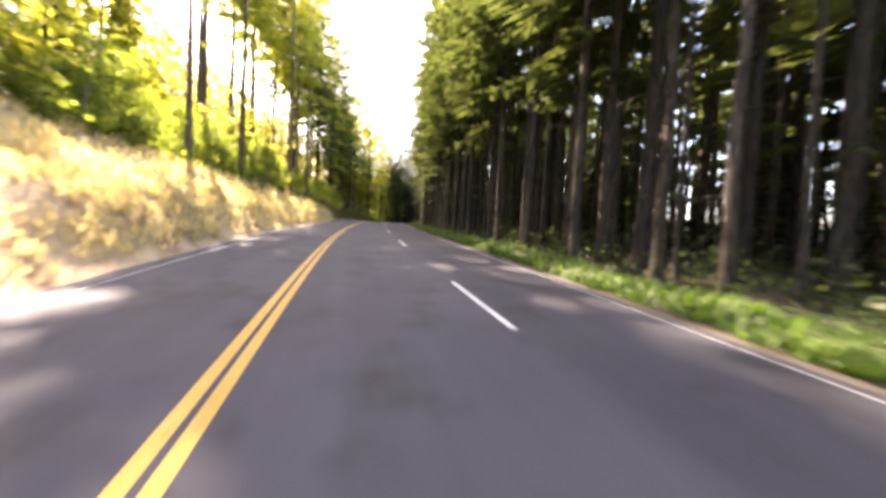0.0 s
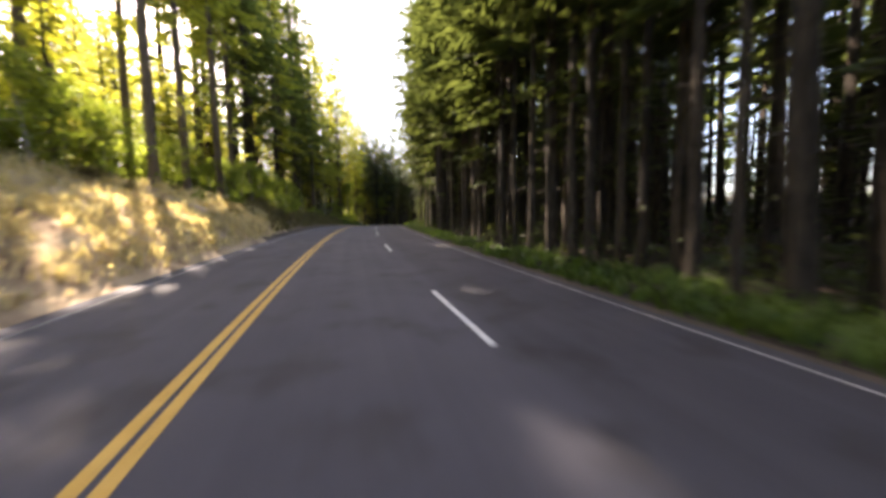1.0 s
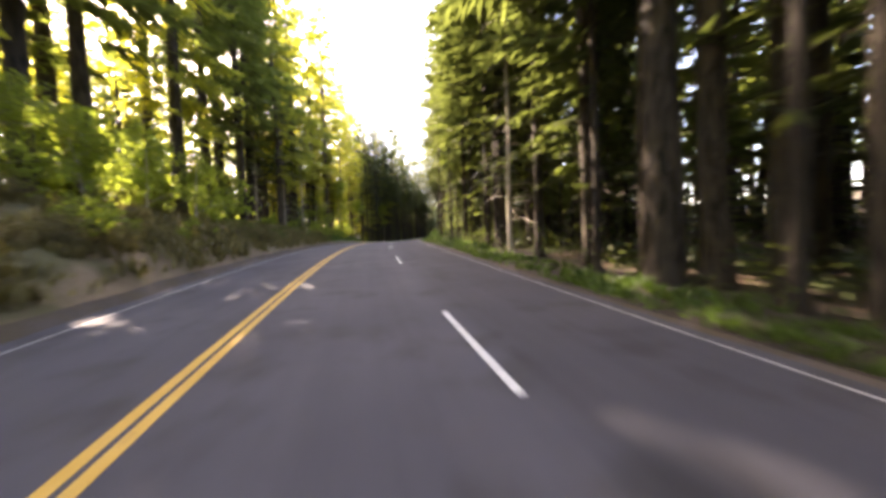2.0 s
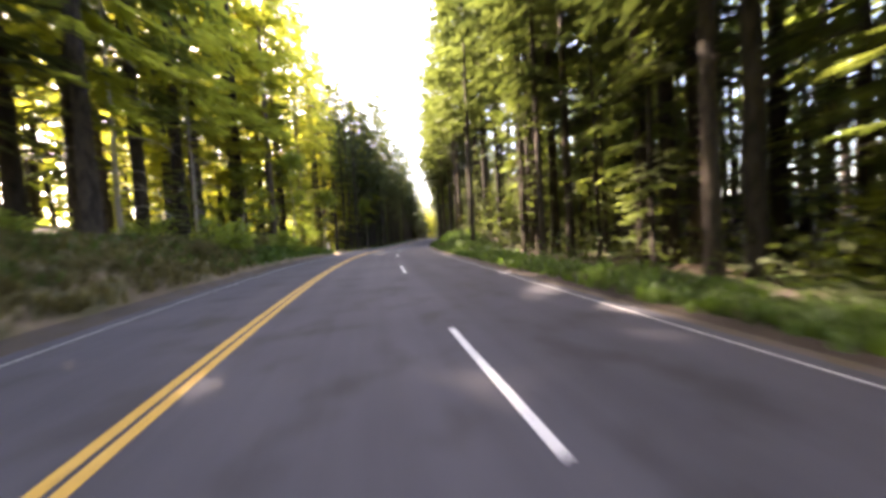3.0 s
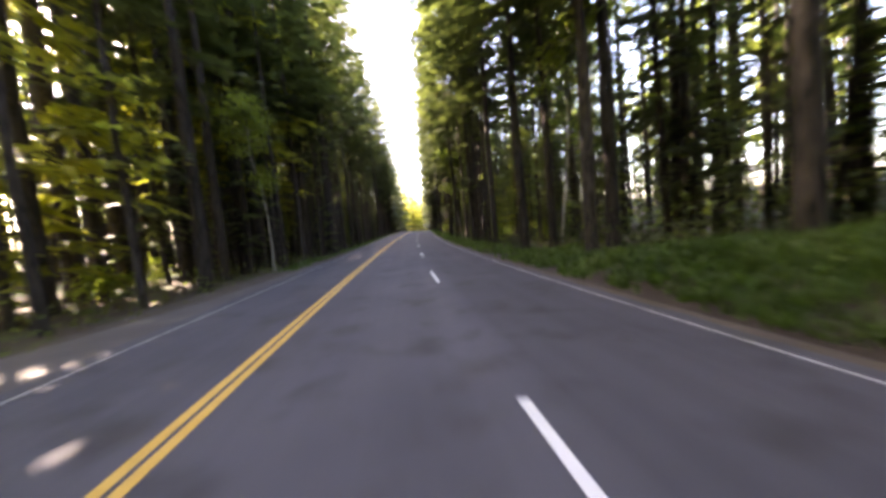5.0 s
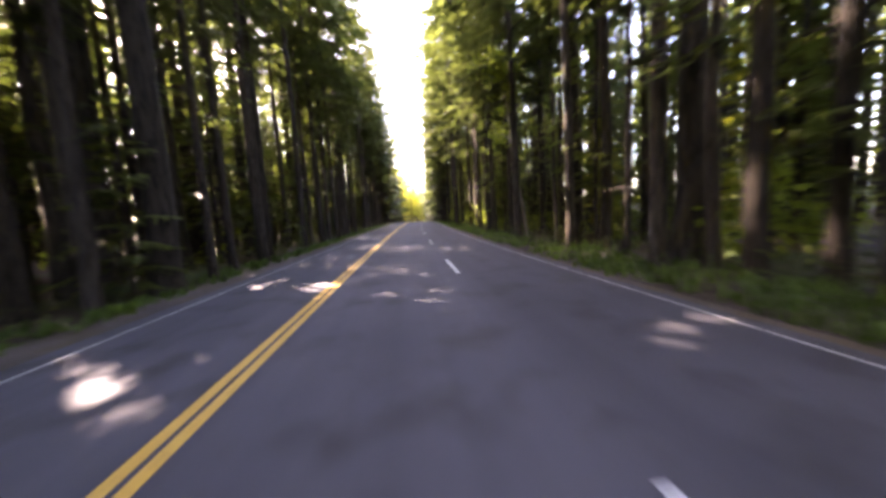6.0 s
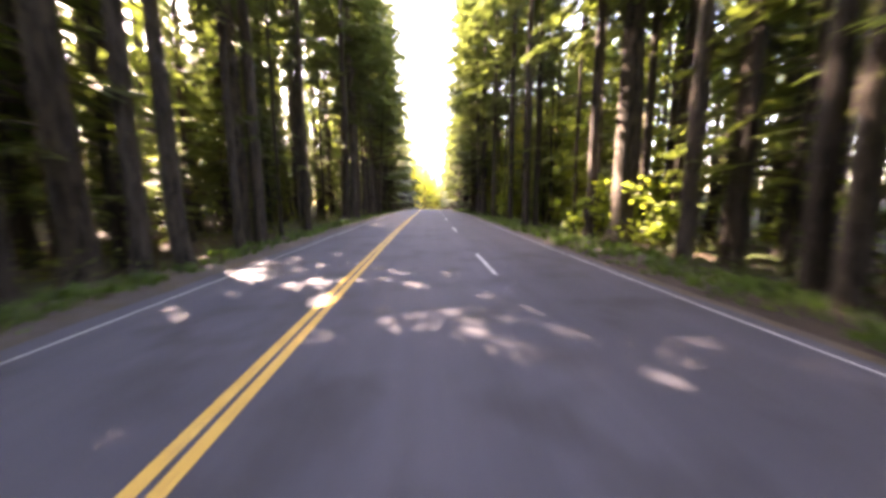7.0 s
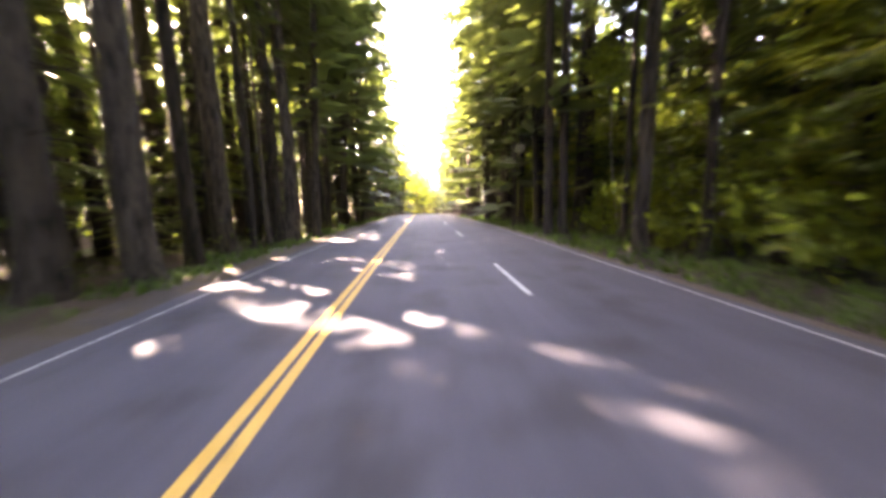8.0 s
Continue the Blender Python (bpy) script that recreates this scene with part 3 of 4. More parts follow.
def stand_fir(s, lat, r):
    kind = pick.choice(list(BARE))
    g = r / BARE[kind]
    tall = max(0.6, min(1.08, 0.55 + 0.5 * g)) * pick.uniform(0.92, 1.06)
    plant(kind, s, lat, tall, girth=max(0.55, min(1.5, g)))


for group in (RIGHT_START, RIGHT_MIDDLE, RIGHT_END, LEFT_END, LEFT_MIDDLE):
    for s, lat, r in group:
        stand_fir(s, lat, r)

# a leafy thicket along the top of the cut bank
for i in range(46):
    s = 6 + i * 1.7 + pick.uniform(-0.6, 0.6)
    lat = -(10.2 + (i % 3) * 0.9 + (1.5 if 36 < s < 62 else 0)) + pick.uniform(-0.4, 0.4)
    plant(pick.choice(("bush_b", "bush_a", "bush_b")), s, lat, pick.uniform(0.8, 1.35) * (1.6 if s > 62 else 1.0))
# over the cut bank: low bright trees, tall bare-stemmed ones, and a lower row behind
for i in range(32):
    s, lat = -10 + i * 2.5 + pick.uniform(-1, 1), -pick.uniform(10.8, 13)
    plant(pick.choice(("alder_a", "alder_b", "alder_a", "light_a")), s, lat, pick.uniform(0.5, 0.68) * (0.7 if i % 4 == 3 else 1.0) * (1.3 if s < 12 or s > 65 else 1.0))
# high crowns added to shade the road and leave the bank in sun
for i in range(9):
    plant("crest_gold", 34 + i * 3.2 + pick.uniform(-0.7, 0.7), -(13.2 + (i % 2) * 1.7), pick.uniform(0.96, 1.06))
for i in range(5):
    s, lat = 27 + i * 3.4 + pick.uniform(-0.8, 0.8), -(24 + (i % 2) * 2.4)
    plant("high", s, lat, pick.uniform(0.95, 1.08))
for s, lat, k in ((8.5, -13.2, 0.8), (13, -12.6, 0.8)):
    plant("full_a", s, lat, k)
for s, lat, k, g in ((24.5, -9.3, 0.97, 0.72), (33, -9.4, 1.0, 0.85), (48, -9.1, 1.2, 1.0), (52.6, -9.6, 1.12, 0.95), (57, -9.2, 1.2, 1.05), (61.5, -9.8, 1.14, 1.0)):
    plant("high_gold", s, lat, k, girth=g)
for s, lat, k in ((18.5, -10.6, 0.62), (22, -10.4, 0.6), (26.5, -10.6, 0.7), (30.5, -10.4, 0.6), (35, -10.4, 0.7), (39, -10.2, 0.85), (41.5, -9.8, 0.75), (44, -10.4, 0.7), (46, -10.2, 0.65), (50.5, -10.2, 0.65), (54, -10.2, 0.65), (57.5, -8.9, 0.6), (60.5, -8.8, 0.65), (63.5, -8.9, 0.7), (66.5, -8.7, 0.65), (70, -8.6, 0.7), (74, -8.4, 0.7)):
    plant("alder_b", s, lat, k)
for count, row, kinds, low, high in ((20, 16.3, ("light_a", "light_a", "alder_a"), 0.68, 0.85), (16, 20.8, ("light_b",), 0.68, 0.85), (13, 28.5, ("gold",), 0.58, 0.72)):
    for i in range(count):
        s, lat = 2 + (i + pick.uniform(0.1, 0.9)) * 76 / count, -row + pick.uniform(-0.9, 0.9)
        plant(pick.choice(kinds), s, lat, pick.uniform(low, high))
for i in range(8):
    s, lat = 66 + i * 4.4 + pick.uniform(-1, 1), -(9.6 + (i % 2) * 1.1) + pick.uniform(-0.4, 0.4)
    plant(pick.choice(("tall_gold", "tall_gold", "tall_gold", "gold")), s, lat, pick.uniform(1.03, 1.15))
for i in range(9):
    s, lat = 63 + i * 3.9 + pick.uniform(-0.8, 0.8), -(13.4 + (i % 2) * 1.4)
    plant("high", s, lat, pick.uniform(1.02, 1.14))
for s, lat, k in ((86, -12.5, 1.0), (91, -11.6, 1.0), (97, -13, 1.0)):
    plant("full_b", s, lat, k)
for s, lat, k in ((101.5, -11, 1.2), (105.5, -12.2, 1.22), (109.5, -10.8, 1.2), (113, -13, 1.25), (117.5, -11.4, 1.1), (121, -14, 1.0), (106.5, -15, 1.0), (111.5, -16.2, 1.0), (116.5, -15.2, 1.0), (109, -19, 1.0), (114.5, -20, 1.05), (120, -18.6, 1.0), (125, -20.5, 1.0), (103, -17, 1.0), (150, -11.5, 1.1), (153, -9.2, 1.1), (158, -8.6, 1.1)):
    plant("gold", s, lat, k)
for i in range(6):
    plant("high", 143 + i * 4.0, -(11.8 + (i % 2) * 1.3) + (i * 0.25), pick.uniform(1.02, 1.12))
for i in range(4):
    plant(pick.choice(("light_b", "light_a")), 113 + i * 3.6, -(19 + (i % 3) * 3), pick.uniform(1.0, 1.2))
for i in range(1, 2):
    plant("high", 59 + i * 9 + pick.uniform(-0.8, 0.8), -(17.6 + (i % 2) * 1.2), pick.uniform(1.05, 1.15))
for i in range(4):
    plant("high", 150 + i * 5.6 + pick.uniform(-0.8, 0.8), -(16.6 + (i % 2) * 1.6), pick.uniform(1.02, 1.14))
for i in range(9):
    s, lat = 176 + i * 6.5 + pick.uniform(-1, 1), -pick.uniform(11, 13)
    plant("high", s, lat, pick.uniform(0.95, 1.1))
# extra firs added as cover against sun patches on the road
for s, lat in ((207, -14.2), (211, -17), (183.5, -15.5), (187.5, -18.6), (191.5, -22.8), (221, -16.5), (216.5, -14.6), (221, -10.6), (226.5, -9.4), (231, -11), (236, -9.2), (241.5, -10.6), (247, -9.6)):
    plant("high", s, lat, 1.0)
# added crowns that shade the road and let sun under to the lay-by
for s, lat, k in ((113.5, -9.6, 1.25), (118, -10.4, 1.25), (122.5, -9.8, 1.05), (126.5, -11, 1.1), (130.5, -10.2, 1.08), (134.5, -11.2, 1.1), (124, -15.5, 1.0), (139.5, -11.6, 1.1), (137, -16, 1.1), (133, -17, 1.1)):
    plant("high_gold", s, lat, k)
# round the lay-by
for s, lat, kind, k in ((117, -9.8, "light_a", 1.0), (122.5, -10.6, "alder_a", 1.0), (128, -12, "alder_a", 1.1), (133, -12, "light_a", 0.7), (125, -9.6, "alder_b", 0.8),
                        (140, -10, "light_a", 1.2), (146, -11.5, "full_a", 0.8), (151, -8.6, "full_a", 0.7), (109, -10.5, "alder_a", 1.0),
                        (135, -8.6, "pole_a", 1.0), (137.4, -7.6, "pole_b", 1.0), (140.5, -7.2, "pole_a", 1.0), (143.5, -6.8, "fir_d", 1.0), (138.5, -9.6, "pole_b", 1.0), (163, -8, "arch", 1.0)):
    plant(kind, s, lat, k)
for i in range(46):
    s, lat = (58 + i * 1.8, 12.4 + (i % 3) * 2.4) if i < 26 else (146 + (i - 26) * 3.1, 12 + (i % 3) * 2.2)
    plant("wispy", s + pick.uniform(-0.7, 0.7), lat + (1.6 if 100 < s < 145 else 0) + pick.uniform(-0.8, 0.8), pick.uniform(0.75, 1.2), girth=pick.uniform(0.9, 1.35))
for i in range(16):
    plant("wispy", 157 + i * 4.6 + pick.uniform(-1.5, 1.5), -pick.uniform(7.6, 13), pick.uniform(0.75, 1.2), girth=pick.uniform(0.9, 1.35))
for s, lat, k in ((36.5, 12.4, 0.9), (45, 11.9, 1.0), (52.5, 12.8, 0.85), (63.5, 12.2, 0.95), (70.5, 12.6, 0.9), (86, 13.2, 0.9)):
    plant("full_b", s, lat, k)
# leafy young trees that screen the trunks further on
for i in range(26):
    s, lat = 203 + (i % 13) * 3.4 + pick.uniform(-1.2, 1.2), (12.2 if i < 13 else 15.5) + pick.uniform(-0.8, 1.2)
    plant(("slim", "alder_tall", "slim", "light_a")[i % 4], s, lat, (pick.uniform(1.0, 1.4), pick.uniform(0.7, 0.95), pick.uniform(0.9, 1.3), pick.uniform(0.6, 0.8))[i % 4])
for i in range(20):
    s, lat = 158 + i * 4.3 + pick.uniform(-1.5, 1.5), -pick.uniform(8.2, 14)
    plant("slim", s, lat, pick.uniform(0.8, 1.3))
# fuller trees that close the road's sides further on
for i in range(40):
    side = 1 if i % 4 else -1
    s = pick.uniform(62, 250) if side > 0 else pick.uniform(165, 250)
    lat = (pick.uniform(15, 20) if s < 150 else pick.uniform(15.5, 21)) if side > 0 else -pick.uniform(9.5, 15)
    if side > 0 and 98 < s < 124:
        lat += 7
    if clear_of(s, lat, 2.2):
        plant(pick.choice(("full_a", "full_b", "fir_d")), s, lat, pick.uniform(0.8, 1.1))
for s, lat, k in ((206, 13.5, 0.6), (209.5, 15.5, 0.8), (214, 14, 0.65), (218, 16.5, 0.85), (222, 13.2, 0.55), (228, 15, 0.8), (199, 16, 0.7), (172, 15, 0.6), (164, 16, 0.6)):
    plant("light_a", s, lat, k)
# thin poles along the edge of the woods
for i in range(90):
    s = 6 + i * 0.92 if i < 62 else 150 + (i - 62) * 3.4
    s, lat = s + pick.uniform(-0.4, 0.4), pick.choice((pick.uniform(9.9, 11.2), pick.uniform(10.5, 14.5))) + (0.8 if s < 20 else 0)
    if clear_of(s, lat, 0.8):
        plant(pick.choice(("pole_a", "pole_b")), s, lat, pick.uniform(0.8, 1.1), girth=pick.uniform(0.7, 1.4))
for i in range(36):
    s, lat = 154 + i * 2.7 + pick.uniform(-0.8, 0.8), -pick.uniform(5.7, 10)
    if clear_of(s, lat, 0.8):
        plant(pick.choice(("pole_a", "pole_b")), s, lat, pick.uniform(0.8, 1.1), girth=pick.uniform(0.7, 1.4))
# the front rows of the woods
tries = 0
count = 0
while count < 34 and tries < 4000:
    tries += 1
    side = pick.choice((-1, 1))
    s = pick.uniform(-8, 250)
    lat = pick.uniform(11, 17) if side > 0 else -pick.uniform(6.4, 14)
    if side < 0 and s < 158:
        continue
    if clear_of(s, lat, 1.8):
        stand_fir(s, lat, pick.uniform(0.16, 0.36))
        count += 1
# young growth and bushes under the trees
for i in range(62):
    s = pick.uniform(76, 250)
    lat = pick.uniform(13.5, 22) + (2 if 100 < s < 140 else 0) if i % 3 or s < 160 else -pick.uniform(8, 14)
    if clear_of(s, lat, 1.1):
        plant("slim", s, lat, pick.uniform(0.6, 1.1))
for i in range(135):
    s = pick.uniform(0, 245)
    if pick.random() < 0.6:
        lat = pick.uniform(11.3, 17) + (2 if 100 < s < 140 else 0)
    else:
        lat = -pick.uniform(5.9, 11) if s > 155 else -pick.uniform(9.5, 13)
    if clear_of(s, lat, 0.8) and (lat < 0 or s > 75):
        plant("sapling" if lat < 0 and s > 155 else pick.choice(("sapling", "bush_a", "bush_b", "bush_b", "bush_a", "alder_b") if i % 5 == 0 and s > 70 and lat < 0 else ("sapling",) if lat > 0 and 92 < s < 150 else ("sapling", "bush_a", "bush_b") if s > 70 else ("bush_a", "bush_b")),
              s, lat, pick.uniform(0.5, 1.1))
for i in range(100):
    s = pick.uniform(14, 112)
    lat = -pick.uniform(4.9, 7.2) if s > 54 and i % 3 else -pick.uniform(5.2, 10)
    plant(pick.choice(("scrub", "scrub", "scrub", "bush_a") if s < 92 else ("scrub", "bush_a", "bush_b")), s, lat, pick.uniform(0.35, 0.9) if s > 54 else pick.uniform(0.3, 0.6))
for s, lat, k in ((112, 15.2, 0.42), (117, 14.6, 0.5), (121, 15.4, 0.62), (125.5, 14.2, 0.5), (130, 14.4, 0.46), (135, 13.2, 0.42), (107, 15.4, 0.4), (119.2, 13.7, 0.34), (123.2, 13.4, 0.36), (128, 13, 0.32)):
    plant("full_a", s, lat, k)
for s, lat, k in ((129.2, -8.9, 0.8), (131.2, -9.9, 0.85), (133.4, -12.8, 1.0), (116.5, -8.8, 0.9), (120.5, -9, 0.95), (145, 11.7, 1.0), (193.1, 12.2, 1.25), (150.5, -6.4, 0.9), (174, 10.5, 1.1)):
    plant("alder_tall", s, lat, k)
for s, lat, k in ((94.5, -9.6, 1.0), (100, -9.2, 0.8), (68.5, 10.4, 1.1), (71, 11.3, 0.9), (88, -10.2, 0.8)):
    plant("snag", s, lat, k)
for i in range(26):
    s, lat = 178 + i * 2.4 + pick.uniform(-1, 1), pick.uniform(10.9, 13)
    if clear_of(s, lat, 0.6):
        plant(pick.choice(("bush_b", "bush_a", "bush_b", "slim")), s, lat, pick.uniform(0.7, 1.4) if i % 4 else pick.uniform(0.5, 0.7))
for s, lat, k in ((211.5, 11.2, 1.5), (213.6, 11.9, 1.7), (215.8, 11.1, 1.4), (160, 12, 1.2)):
    plant("bush_b", s, lat, k)
for i in range(14):
    plant(("alder_b", "alder_a", "slim")[i % 3], 199 + i * 3.2 + pick.uniform(-1, 1), 11.8 + (i % 2) * 1.5 + pick.uniform(-0.4, 0.4), pick.uniform(0.75, 1.1))
# added to cut down sun patches on the road
for s, lat, k in ((199.5, -9.2, 0.7), (203, -11.6, 0.85), (207.5, -14, 0.95)):
    plant("full_b", s, lat, k)
for s, lat in ((230, 10.6), (238, 10.6), (244, 10.4)):
    plant("full_b", s, lat, 1.08)
# trees at the road's edge with crowns over it
for i in range(11):
    plant(("arch_low", "arch")[i % 2], 13 + i * 4.9 + pick.uniform(-1, 1), 10.6 + pick.uniform(-0.2, 0.7), pick.uniform(0.9, 1.05), girth=pick.uniform(1.08, 1.25))
for i in range(9):
    plant(("arch", "arch_low")[i % 2], 67 + i * 5.2 + pick.uniform(-1, 1), 11.3 + 0.08 * i * i * (i < 8) + pick.uniform(-0.3, 0.3), pick.uniform(0.92, 1.06), girth=pick.uniform(1.12, 1.28))
for s, lat, g in ((114, 14.2, 1.2), (121, 13.2, 1.35), (127, 12.6, 1.45), (133, 11.8, 1.45), (140, 10.8, 1.45), (147, 10.3, 1.4), (154, 10.2, 1.35), (157, -6.4, 1.25)):
    plant("arch", s, lat, 1.0, girth=g)
for i in range(14):
    plant(("arch", "arch", "arch_low")[i % 3], 161 + i * 6.9 + pick.uniform(-1, 1), 10.0 + pick.uniform(-0.3, 0.2) - 0.4 * (i > 5), pick.uniform(1.2, 1.36), girth=pick.uniform(1.15, 1.35) + 0.12 * (i > 5))
for i in (0, 1, 2, 3, 4, 5, 7, 8, 9, 10, 11, 12):
    plant("arch", 166 + i * 7.2 + pick.uniform(-1, 1), -6.3 + pick.uniform(-0.2, 0.2), pick.uniform(1.2, 1.36), girth=pick.uniform(1.15, 1.4))


# ================= the deeper woods =================
def wood_model(seed, leafy, low, wide):
    """Trunk quads and crown triangles of one thin tree, 30 m tall."""
    rng = np.random.RandomState(seed)
    h, r = 30.0, 0.24
    sway = rng.normal(0, 0.3, 2)
    tv, tf = tube([(0, 0, -0.5), (0, 0, 1.0), (sway[0], sway[1], h * 0.5), (sway[0] * 2, sway[1] * 2, h)], [r * 1.3, r, r * 0.65, 0.03], 6)
    cv, cf = [], []
    start = rng.uniform(low, low + 0.2) * h
    for i in range(leafy):
        u = (i + rng.uniform(0, 1)) / leafy
        hh = start + (h - start) * u
        ln = (0.6 + wide * (1 - u) ** 0.6) * rng.uniform(0.6, 1.1)
        c = np.array([sway[0] * hh / h * 2, sway[1] * hh / h * 2, hh])
        az = rng.uniform(0, 2 * math.pi)
        for k in range(4):
            a = az + (k - 1.5) * 0.4 + rng.uniform(-0.12, 0.12)
            l = ln * (1 - 0.13 * abs(k - 1.5)) * rng.uniform(0.8, 1.1)
            d = np.array([math.cos(a), math.sin(a), rng.uniform(-0.35, 0.12)])
            w = np.array([-math.sin(a), math.cos(a), rng.uniform(-0.5, 0.5)]) * 0.155 * l
            n = len(cv)
            cv += [c + d * l * 0.12, c + d * l * 0.6 + w, c + d * l, c + d * l * 0.55 - w]
            cf += [(n, n + 1, n + 2), (n, n + 2, n + 3)]
    return np.array(tv), np.array(tf), np.array(cv), np.array(cf)


POLES = [wood_model(200 + i, 17, 0.4, 2.4) for i in range(5)]
MODELS = [wood_model(210 + i, 22, 0.2, 3.4) for i in range(5)]
FULL = [wood_model(220 + i, 28, 0.03, 4.3) for i in range(5)]


def woods(name, spots, seed, models, leaf=NEEDLES, size=1.0, label="dense dark conifer woods behind the roadside trees"):
    """Joined trunks and crowns of trees past the roadside rows."""
    rng = np.random.RandomState(seed)
    sp = np.array(spots)
    x, y, _ = on_road(sp[:, 0], sp[:, 1])
    z = ground_z(sp[:, 0], sp[:, 1])
    tv, tf, cv, cf, nt, nc = [], [], [], [], 0, 0
    for px, py, pz in zip(x, y, z):
        a = models[rng.randint(len(models))]
        t, k, h = rng.uniform(0, 2 * math.pi), rng.uniform(0.6, 1.3) * size ** 0.6, rng.uniform(0.65, 1.25) * size
        m = np.array([[math.cos(t) * k, math.sin(t) * k, 0], [-math.sin(t) * k, math.cos(t) * k, 0], [0, 0, h]])
        tv.append(a[0] @ m + (px, py, pz))
        tf.append(a[1] + nt)
        cv.append(a[2] @ m + (px, py, pz))
        cf.append(a[3] + nc)
        nt += len(a[0])
        nc += len(a[2])
    base = tagged(new(name), label, "woods", kind="stuff")
    big_mesh("trunk", np.concatenate(tv), np.concatenate(tf), BARK, base)
    big_mesh("crown", np.concatenate(cv), np.concatenate(cf), leaf, base)


def big_mesh(name, verts, faces, mat, parent=None):
    me = bpy.data.meshes.new(name)
    me.from_pydata(np.asarray(verts).tolist(), [], np.asarray(faces).tolist())
    me.materials.append(mat)
    ob = new(name, me)
    if parent is not None:
        ob.parent = parent
    return ob


def scatter(n, s0, s1, near, far, gap, seed, gaps=()):
    rng = random.Random(seed)
    spots, cells = [], {}
    for _ in range(n * 12):
        if len(spots) >= n:
            break
        s, lat = rng.uniform(s0, s1), rng.uniform(near, far)
        if any(a < s < b and c < lat < d for a, b, c, d in gaps):
            continue
        key = (int(s // gap), int(lat // gap))
        if any((s - a) ** 2 + (lat - b) ** 2 < gap * gap for i in (-1, 0, 1) for j in (-1, 0, 1) for a, b in cells.get((key[0] + i, key[1] + j), ())):
            continue
        cells.setdefault(key, []).append((s, lat))
        spots.append((s, lat))
    return spots


# sunny clearings behind the cut bank and the lay-by
CLEARINGS = ((0, 84, -42, -12), (112, 140, -42, -12), (140, 150, -42, -12), (150, 166, -42, -21), (84, 112, -30, -12), (190, 320, -22, -12))
woods("woods", scatter(150, -15, 100, 13.5, 38, 2.0, 1), 71, POLES)
woods("woods", scatter(220, 100, 290, 13.5, 38, 2.0, 41), 101, POLES, MID_NEEDLES)
woods("woods", scatter(200, 150, 290, -38, -9, 2.0, 2), 72, POLES, MID_NEEDLES)
woods("woods", scatter(60, 147, 168, -20, -8, 1.7, 24), 92, POLES)
woods("woods", scatter(180, -20, 310, 22, 50, 3.2, 3), 73, MODELS)
woods("woods", scatter(270, -20, 310, -50, -18, 3.0, 4, CLEARINGS), 74, MODELS)
woods("woods", scatter(40, -14, 72, 22, 50, 2.6, 42), 102, MODELS)
# crowns behind the bank and lay-by carry sunlight in their colour
woods("woods", scatter(120, -12, 115, -46, -32, 2.8, 22), 87, FULL, SUNLIT_NEEDLES)
woods("woods", scatter(90, 112, 166, -50, -32, 2.8, 23), 91, FULL, SUNLIT_NEEDLES)
woods("woods", scatter(60, -30, 76, 24, 46, 2.8, 21), 86, FULL)
woods("woods", scatter(140, -20, 330, 46, 62, 3.0, 5), 75, FULL, MID_NEEDLES)
woods("woods", scatter(120, -20, 330, -64, -46, 3.0, 6), 76, FULL, MID_NEEDLES)
woods("woods", scatter(95, 150, 340, -62, -30, 3.0, 25), 95, FULL, MID_NEEDLES)
woods("woods", scatter(75, 60, 300, 30, 50, 3.0, 26), 96, FULL, MID_NEEDLES)
woods("woods", scatter(120, 246, 440, 9.8, 22, 2.8, 7), 77, FULL)
woods("woods", scatter(120, 246, 440, -18, -6.2, 2.8, 8), 78, FULL)
YOUNG = "young green hemlocks standing among tall trunks"
SHORT = [wood_model(240 + i, 56, 0.03, 2.3) for i in range(4)]
woods("young_woods", scatter(150, -12, 76, 20, 44, 2.2, 44), 104, SHORT, NEEDLES, 0.3, YOUNG)
woods("young_woods", scatter(85, 62, 150, 16, 33, 2.2, 33), 97, SHORT, MID_NEEDLES, 0.36, YOUNG)
woods("young_woods", scatter(95, 150, 255, 14.5, 31, 2.2, 34), 98, SHORT, MID_NEEDLES, 0.36, YOUNG)
woods("young_woods", scatter(130, 156, 255, -32, -9, 2.2, 35), 99, SHORT, MID_NEEDLES, 0.42, YOUNG)
edge = random.Random(31)
woods("woods", [(224 + i * 3.3 + edge.uniform(-1, 1), edge.uniform(8.6, 10)) for i in range(62)], 84, FULL, size=1.25)
woods("woods", [(226 + i * 3.3 + edge.uniform(-1, 1), -edge.uniform(4.9, 6.4)) for i in range(26)], 85, FULL, size=1.25)
# far crowns tinted as if sunlit
woods("woods", [(312 + i * 2.2 + edge.uniform(-1, 1), -edge.uniform(4.9, 7.4)) for i in range(54)], 85, FULL, SUNLIT_NEEDLES, 1.1, "sunlit yellow-green trees at a bend of the road")
woods("woods", scatter(90, 428, 474, -22, 26, 2.2, 9), 79, FULL, SUNLIT_NEEDLES)
woods("woods", scatter(90, 436, 490, -22, 26, 2.2, 36), 100, FULL, MID_NEEDLES)
# unseen woods behind the start, added only to shade the scene
woods("woods", scatter(45, -60, -12, 10, 30, 3, 10) + scatter(45, -60, -16, -30, -10, 3, 11), 80, MODELS)


